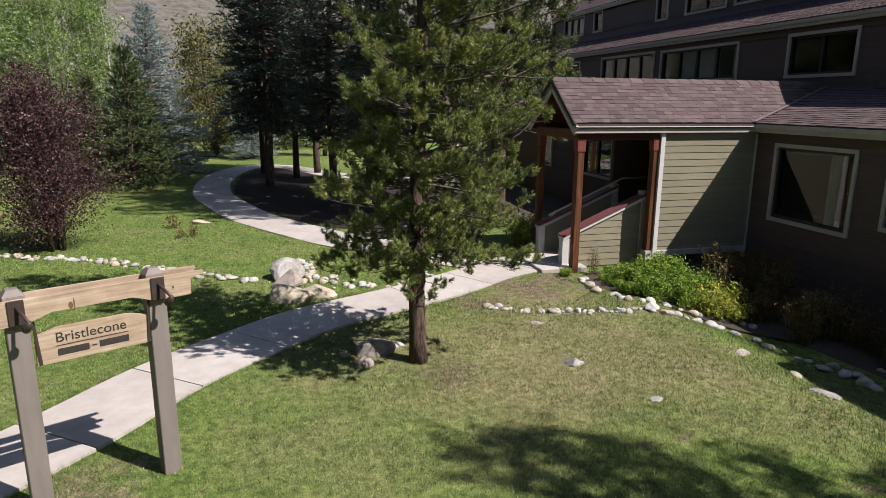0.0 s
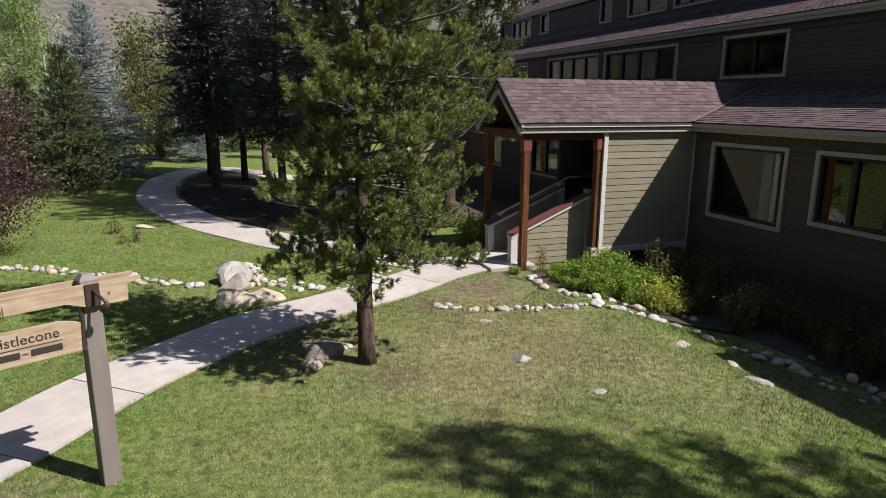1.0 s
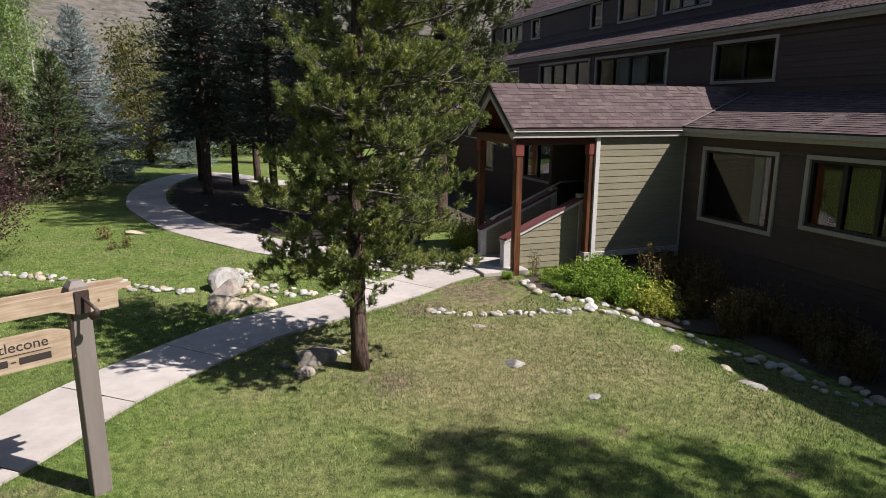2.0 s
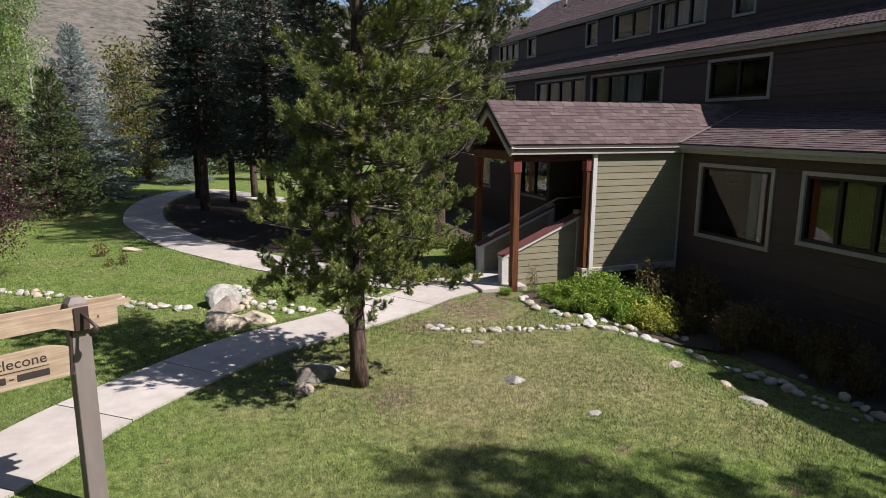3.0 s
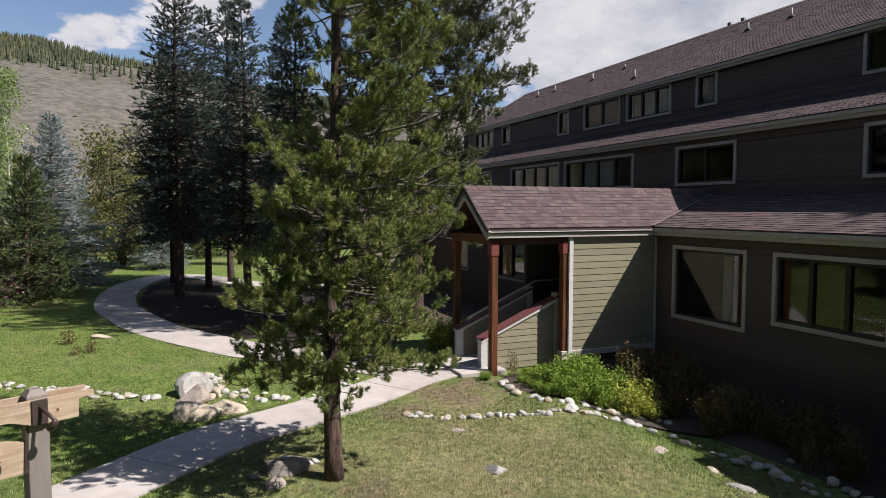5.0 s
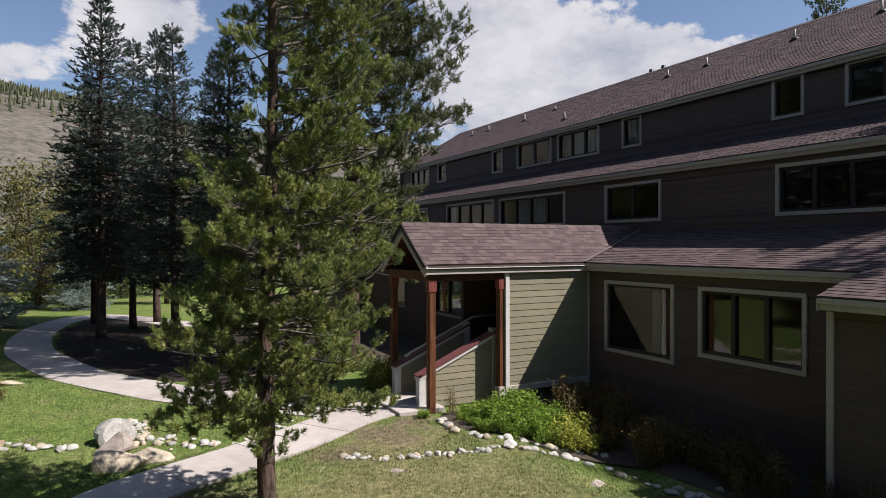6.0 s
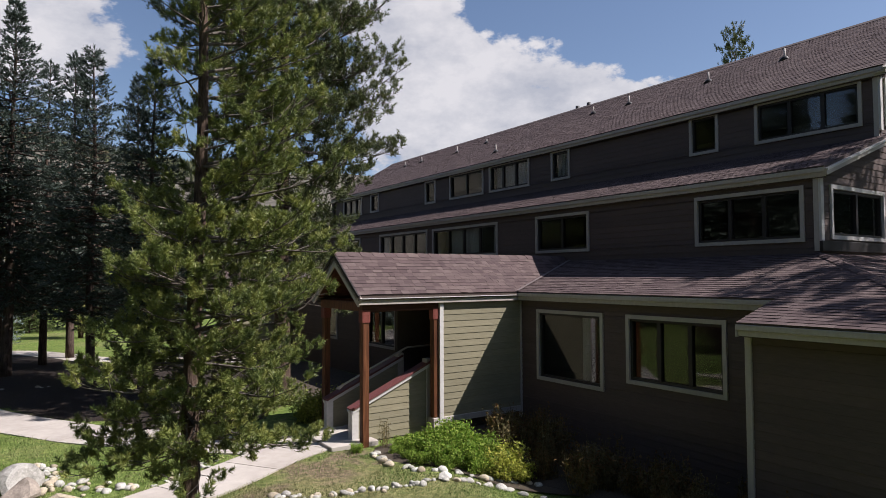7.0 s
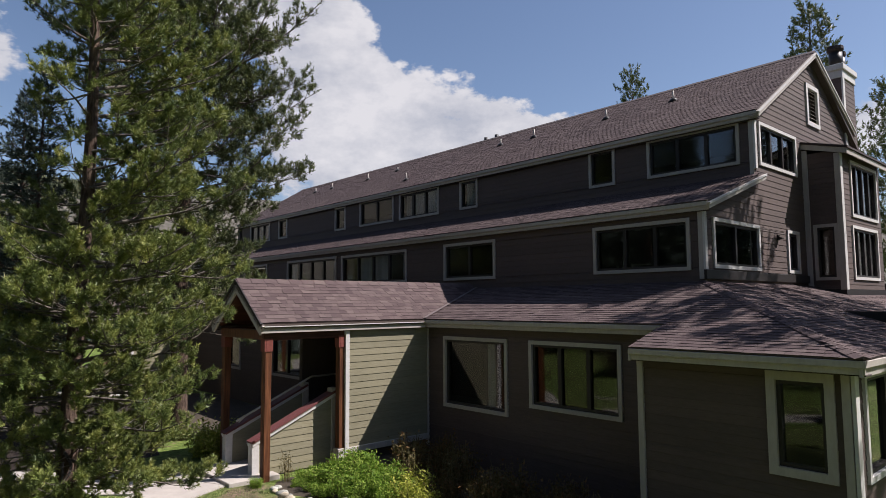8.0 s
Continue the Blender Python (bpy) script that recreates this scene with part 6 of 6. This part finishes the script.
def leafy(name, label, category, seed, height, spread, clear, limbs_n, leaves, leaf, material, bark, trunk_r, stems=1, clump=0.38, group="", up=0.3, shape=1.0):
    """Stems that fork into limbs and twigs, and leaves in loose clumps round the twigs' ends."""
    rng = np.random.default_rng(seed)
    tree = thing(name, label, category, group)
    wood, ends = Shape(), []
    for s in range(stems):
        a = rng.uniform(0, 6.28)
        foot = np.array([math.cos(a), math.sin(a), 0]) * (0.12 * (stems > 1))
        lean = np.array([math.cos(a), math.sin(a), 0]) * (spread * 0.35 * (stems > 1)) + rng.normal(0, 0.03 * height, 3) * np.array([1, 1, 0])
        H = height * rng.uniform(0.82, 1.0)
        stem = lambda t: foot + lean * t**1.4 + np.array([0, 0, H * t]) + np.array([math.sin(5 * t + s), math.cos(4 * t + s), 0]) * 0.02 * H * t
        ts = np.linspace(0, 1, 8)
        wood.tube([stem(t) - np.array([0, 0, 0.05]) for t in ts], [trunk_r * (1 - 0.9 * t) for t in ts], 8)
        for i in range(limbs_n):
            t = clear + (0.98 - clear) * (i + rng.random()) / limbs_n
            a = rng.uniform(0, 6.28)
            prof = math.sin(math.pi * min(1, (0.25 + 0.75 * (t - clear) / (1 - clear)) ** shape))
            L = spread * (0.35 + 0.65 * prof) * rng.uniform(0.45, 1.2)
            d = unit(np.array([math.cos(a), math.sin(a), rng.uniform(0.35, 1.0)]))
            p = stem(t)
            mid, end = p + d * L * 0.5, p + d * L + np.array([0, 0, 0.08 * L])
            wood.tube([p, mid, end], [trunk_r * 0.35 * (1 - 0.6 * t), trunk_r * 0.2, trunk_r * 0.07], 5, False)
            for j in range(6):
                f = rng.uniform(0.3, 1.0)
                b = p + (end - p) * f
                e = b + unit(rng.normal(size=3) + d * 0.8) * L * rng.uniform(0.15, 0.4)
                wood.tube([b, e], [trunk_r * 0.09, trunk_r * 0.03], 3, False)
                ends.append(e)
    part("trunk", wood.mesh("trunk", bark, True), tree)
    ends = np.array(ends)
    pick = rng.integers(0, len(ends), leaves)
    pos = ends[pick] + rng.normal(0, 1, (leaves, 3)) * clump * np.array([1, 1, 0.8])
    pos[:, 2] = np.maximum(pos[:, 2], 0.06)
    part("crown", leaf_mesh("crown", pos, leaf, material, rng, up), tree)
    return tree


# purple-leaved cherry on the lawn
cherry = leafy("cherry_tree", "bushy purple-leaved cherry on the lawn", "cherry tree", 91, 3.9, 1.25, 0.05, 24, 27000, 0.060, "cherry", "bark", 0.045, 9, 0.19, shape=0.7)
put(cherry, -4.85, 15.7, 0, 1.0)
aspen = leafy("aspen_tree", "tall green aspen behind the lawn", "aspen tree", 93, 11.0, 1.35, 0.10, 34, 9500, 0.125, "aspen", "bark_pale", 0.11, 2, 0.24)
put(aspen, -8.3, 37.5)
for x, y, t, k in ((-9.6, 36.6, 150, 0.9), (-12.6, 41.5, 260, 1.0), (-10.6, 36.0, 40, 1.0), (-13.5, 38.0, 130, 1.1), (-12.0, 33.0, 220, 0.92), (-15.8, 35.0, 300, 1.05), (-17.5, 40.0, 10, 1.15), (-10.5, 45.0, 170, 0.9), (-3.9, 50.0, 60, 0.55), (-20.0, 34.0, 200, 1.0), (-9.0, 31.0, 80, 0.75), (-13.0, 28.5, 10, 0.8)):
    again(aspen, x, y, t, k)
willow = leafy("willow_tree", "yellowing willow at the edge of the lawn", "willow tree", 95, 8.0, 2.0, 0.06, 22, 6500, 0.175, "willow", "bark", 0.09, 4, 0.38)
put(willow, -3.3, 40.5)
for x, y, t, k in ((-5.5, 47.0, 70, 0.6), (0.5, 52.0, 140, 0.9), (4.5, 46.0, 210, 0.8), (7.0, 50.0, 280, 0.9), (-2.0, 56.0, 10, 1.0), (3.0, 40.0, 100, 0.6), (10.5, 56.0, 30, 1.1)):
    again(willow, x, y, t, k)
# unseen dense grove behind and west of the lawn, added to keep skylight off the facade
grove_spruce = conifer("spruce_tree", "dark spruce added out of view west of the lawn", "spruce tree", 62, 13.0, 0.8,
                       interp([0, 0.1, 0.35, 0.7, 1], [2.0, 2.2, 1.8, 0.9, 0.05]), 0.6, 7, interp([0, 0.5, 1], [-0.05, 0.1, 0.6]), interp([0, 0.5, 1], [0.35, 0.28, 0.0]), 0.42, 0.46, 4, 0.36, 0.10, 0.95, "spruce", "bark_red", 0.17, fine=False, wood=False)
put(grove_spruce, -11.5, 3.0)
grove_aspen = leafy("aspen_tree", "green aspen added out of view west of the lawn", "aspen tree", 94, 11.0, 2.2, 0.12, 14, 2600, 0.32, "aspen", "bark_pale", 0.12, 2, 0.4)
put(grove_aspen, -12.5, -4.0)
for k in range(16):
    x, y = -10.5 - 2.6 * (k % 3) - 0.8 * math.sin(2.1 * k), -17.0 + 1.45 * k + 0.6 * math.cos(1.7 * k)
    again(grove_spruce, x, y, 61 * k, 1.12 + 0.08 * (k % 4), 1.15)
for k in range(9):
    x, y = -13.5 - 2.4 * (k % 4) - 1.3 * math.sin(2.1 * k), 6.0 + 2.6 * k
    again(grove_spruce, x, y, 61 * k, 0.9 + 0.06 * (k % 4), 1.1)
for k in range(10):
    y = 4.5 + 1.7 * k
    again(grove_spruce, -10.4 - 0.52 * max(0.0, y - 8.0) - 0.9 * (k % 2), y, 47 * k, 1.08 + 0.09 * (k % 3), 1.05)
# more unseen spruces, added to fill the reflections in the facade's upper panes
for k in range(9):
    az, far = radians(-26.5 - 1.7 * k), 38.0 + 5.0 * (k % 3) - 1.2 * k
    again(grove_spruce, far * math.sin(az), far * math.cos(az), 97 * k, 1.2 + 0.08 * (k % 4), 1.1)
for k in range(8):
    again(grove_spruce, 3.0 + 4.6 * k + 1.2 * math.sin(2.3 * k), -15.0 - 2.2 * (k % 3), 83 * k, 1.2 + 0.1 * (k % 3), 1.0, "dark spruce added out of view south of the lodge")
# a row out of view, added so that the gable windows mirror dark trees
for k in range(6):
    again(grove_spruce, 32.0 + 3.4 * k, -2.0 - 1.1 * k - 1.5 * (k % 2), 71 * k, 0.95 + 0.08 * (k % 3), 1.1, "dark spruce added out of view south of the lodge")
# the grown-up far side: a belt of trees beyond the lawn and behind the camera
for k, (x, y) in enumerate(((-24, 30), (-28, 20), (-30, 8), (-28, -6), (-22, -18), (-10, -26), (4, -28), (14, 60), (20, 66), (-26, 44), (28, 70), (16, -24))):
    again((grove_aspen, grove_spruce)[k % 2], x, y, 47 * k, 0.85 + 0.05 * (k % 5), label=("green aspen at the far edge of the lawn", "dark spruce at the far edge of the lawn")[k % 2])


def herb(name, label, category, seed, height, radius, stems, leaves, leaf, material, group=""):
    """A clump of stems with leaves from the ground up."""
    rng = np.random.default_rng(seed)
    ob = thing(name, label, category, group)
    sh, pos = Shape(), []
    for i in range(stems):
        a, r = rng.uniform(0, 6.28), radius * math.sqrt(rng.random()) * 0.6
        foot = np.array([r * math.cos(a), r * math.sin(a), -0.02])
        top = np.array([foot[0] * 1.7 + rng.normal(0, 0.05), foot[1] * 1.7 + rng.normal(0, 0.05), height * rng.uniform(0.55, 1.05)])
        sh.tube([foot, (foot + top) / 2 + rng.normal(0, 0.02, 3), top], [0.006, 0.005, 0.003], 4, False)
        n = leaves // stems
        t = rng.uniform(0.12, 1.0, n)[:, None] ** 0.8
        pos.append(foot + (top - foot) * t + rng.normal(0, 1, (n, 3)) * 0.055)
    tagged(part("stalk_clump", sh.mesh("stalk_clump", "dry_stem"), ob), kind="stuff")
    pos = np.vstack(pos)
    pos[:, 2] = np.maximum(pos[:, 2], 0.02)
    tagged(part("foliage", leaf_mesh("foliage", pos, leaf, material, rng, 0.8, 0.45, 0.25), ob), kind="stuff")
    return ob


lush = herb("perennial", "lush green perennial clump in the bed", "plant", 101, 0.52, 0.36, 26, 1900, 0.072, "perennial", "perennials of the bed")
put(lush, 6.25, 10.3, 0, 0.75)
for x, y, t, k in ((6.55, 10.6, 110, 0.7), (6.5, 10.1, 200, 0.9), (6.75, 10.3, 260, 0.92), (6.3, 9.65, 20, 0.8), (6.65, 9.75, 300, 0.9), (7.05, 9.95, 330, 0.95), (6.65, 9.4, 70, 0.8), (7.0, 9.5, 130, 0.9), (7.3, 9.65, 190, 0.9), (6.95, 9.2, 250, 0.7), (7.15, 10.4, 10, 1.0), (7.3, 9.3, 90, 0.75),
                   (5.95, 9.75, 40, 0.5), (6.3, 9.4, 140, 0.55), (6.7, 9.2, 220, 0.5), (5.95, 10.15, 320, 0.4), (5.95, 10.55, 75, 0.38), (6.2, 10.85, 175, 0.5)):
    again(lush, x, y, t, k)
yellow = herb("perennial", "yellowing perennial clump at the bed's edge", "plant", 103, 0.55, 0.30, 30, 1500, 0.07, "yellowing", "yellowing perennials")
put(yellow, 7.2, 8.95, 0, 0.95)
for x, y, t, k in ((7.4, 9.05, 50, 0.9), (7.0, 9.02, 120, 0.6), (7.4, 8.75, 200, 0.75), (7.55, 9.25, 280, 0.95)):
    again(yellow, x, y, t, k)
again(yellow, 5.6, 13.9, 30, 1.2, label="yellow-green plant behind the porch stair")
again(yellow, 5.95, 14.3, 130, 1.3, label="yellow-green plant behind the porch stair")
again(yellow, 6.6, 14.1, 230, 1.25, label="yellow-green plant behind the porch stair")
again(lush, 5.35, 11.05, 10, 0.38, label="small green plant beside the porch post")
dark = herb("shrub", "dry rust-tinged shrub against the shaded facade", "shrub", 105, 0.85, 0.34, 30, 800, 0.07, "rust", "shrubs along the facade")
put(dark, 8.75, 9.6)
rng = np.random.default_rng(8)
for k in range(32):
    again(dark, 7.75 + 1.4 * rng.random(), 10.6 - 0.24 * k + rng.normal(0, 0.15), 70 * k, rng.uniform(0.55, 1.1))
tall = herb("perennial", "tall dry flower stems in the bed", "plant", 107, 0.9, 0.2, 14, 330, 0.05, "dry_stem", "dry flower stems")
put(tall, 7.6, 9.4)
for k in range(11):
    again(tall, 7.7 + 1.2 * rng.random(), 9.2 + 1.3 * rng.random() - 0.35 * k, 55 * k, rng.uniform(0.6, 1.1))
again(tall, 5.95, 11.05, 0, 0.7)
tuft = herb("flower_plant", "small reddish plant in the far lawn", "plant", 109, 0.45, 0.12, 8, 160, 0.07, "rust", "small plants in the far lawn")
put(tuft, -2.75, 17.9)
again(tuft, -2.1, 16.6, 100, 0.8)
again(tuft, -2.35, 16.4, 200, 0.6)


def build_grass():
    """Blades over the mown lawn, shorter and thinner with distance from the open lawn's middle."""
    rng = np.random.default_rng(12)
    for name, n, xr, yr, h, w in (("lawn_grass", 420000, (-4.5, 7.8), (2.6, 10.8), 0.036, 0.0034), ("far_lawn_grass", 150000, (-10.0, 5.5), (9.0, 20.0), 0.045, 0.006)):
        x, y = rng.uniform(*xr, n), rng.uniform(*yr, n)
        clumps = np.sin(x * 2.1 + 1.5 * np.sin(y * 1.1)) * np.sin(y * 2.4 + 0.8 * np.sin(x * 1.7)) + 0.6 * np.sin(x * 7.0) * np.sin(y * 6.3)
        keep = (rng.random(n) < 0.66 + 0.28 * clumps) & (off_walk(x, y) > 0.02)
        bed = (x > 7.45) & (y < 8.4) | (x > 5.55) & (y > 9.6) | (y > 9.75 - (x - 5.6) * 0.62) & (x > 5.6)
        bare = (np.hypot((x - 4.3) / 1.1, (y - 10.25) / 0.7) < 1) & (rng.random(n) < 0.85)
        keep &= ~bed & ~bare & (y < 13 + 30 * (x < 1.5))
        x, y = x[keep], y[keep]
        k = len(x)
        z = ground_height(x, y) - 0.004
        a, hh = rng.uniform(0, 6.28, k), h * rng.uniform(0.5, 1.3, k) * np.where(off_walk(x, y) < 0.08, 1.6, 1.0)
        bx, by = rng.normal(0, 0.5, k) * hh, rng.normal(0, 0.5, k) * hh
        v = np.stack([np.c_[x - w * np.cos(a), y - w * np.sin(a), z], np.c_[x + w * np.cos(a), y + w * np.sin(a), z], np.c_[x + bx, y + by, z + hh]], 1).reshape(-1, 3)
        thing(name, "short mown grass blades", "grass", kind="stuff", data=make_mesh(name, v, np.arange(3 * k).reshape(-1, 3), "blade"))


build_grass()
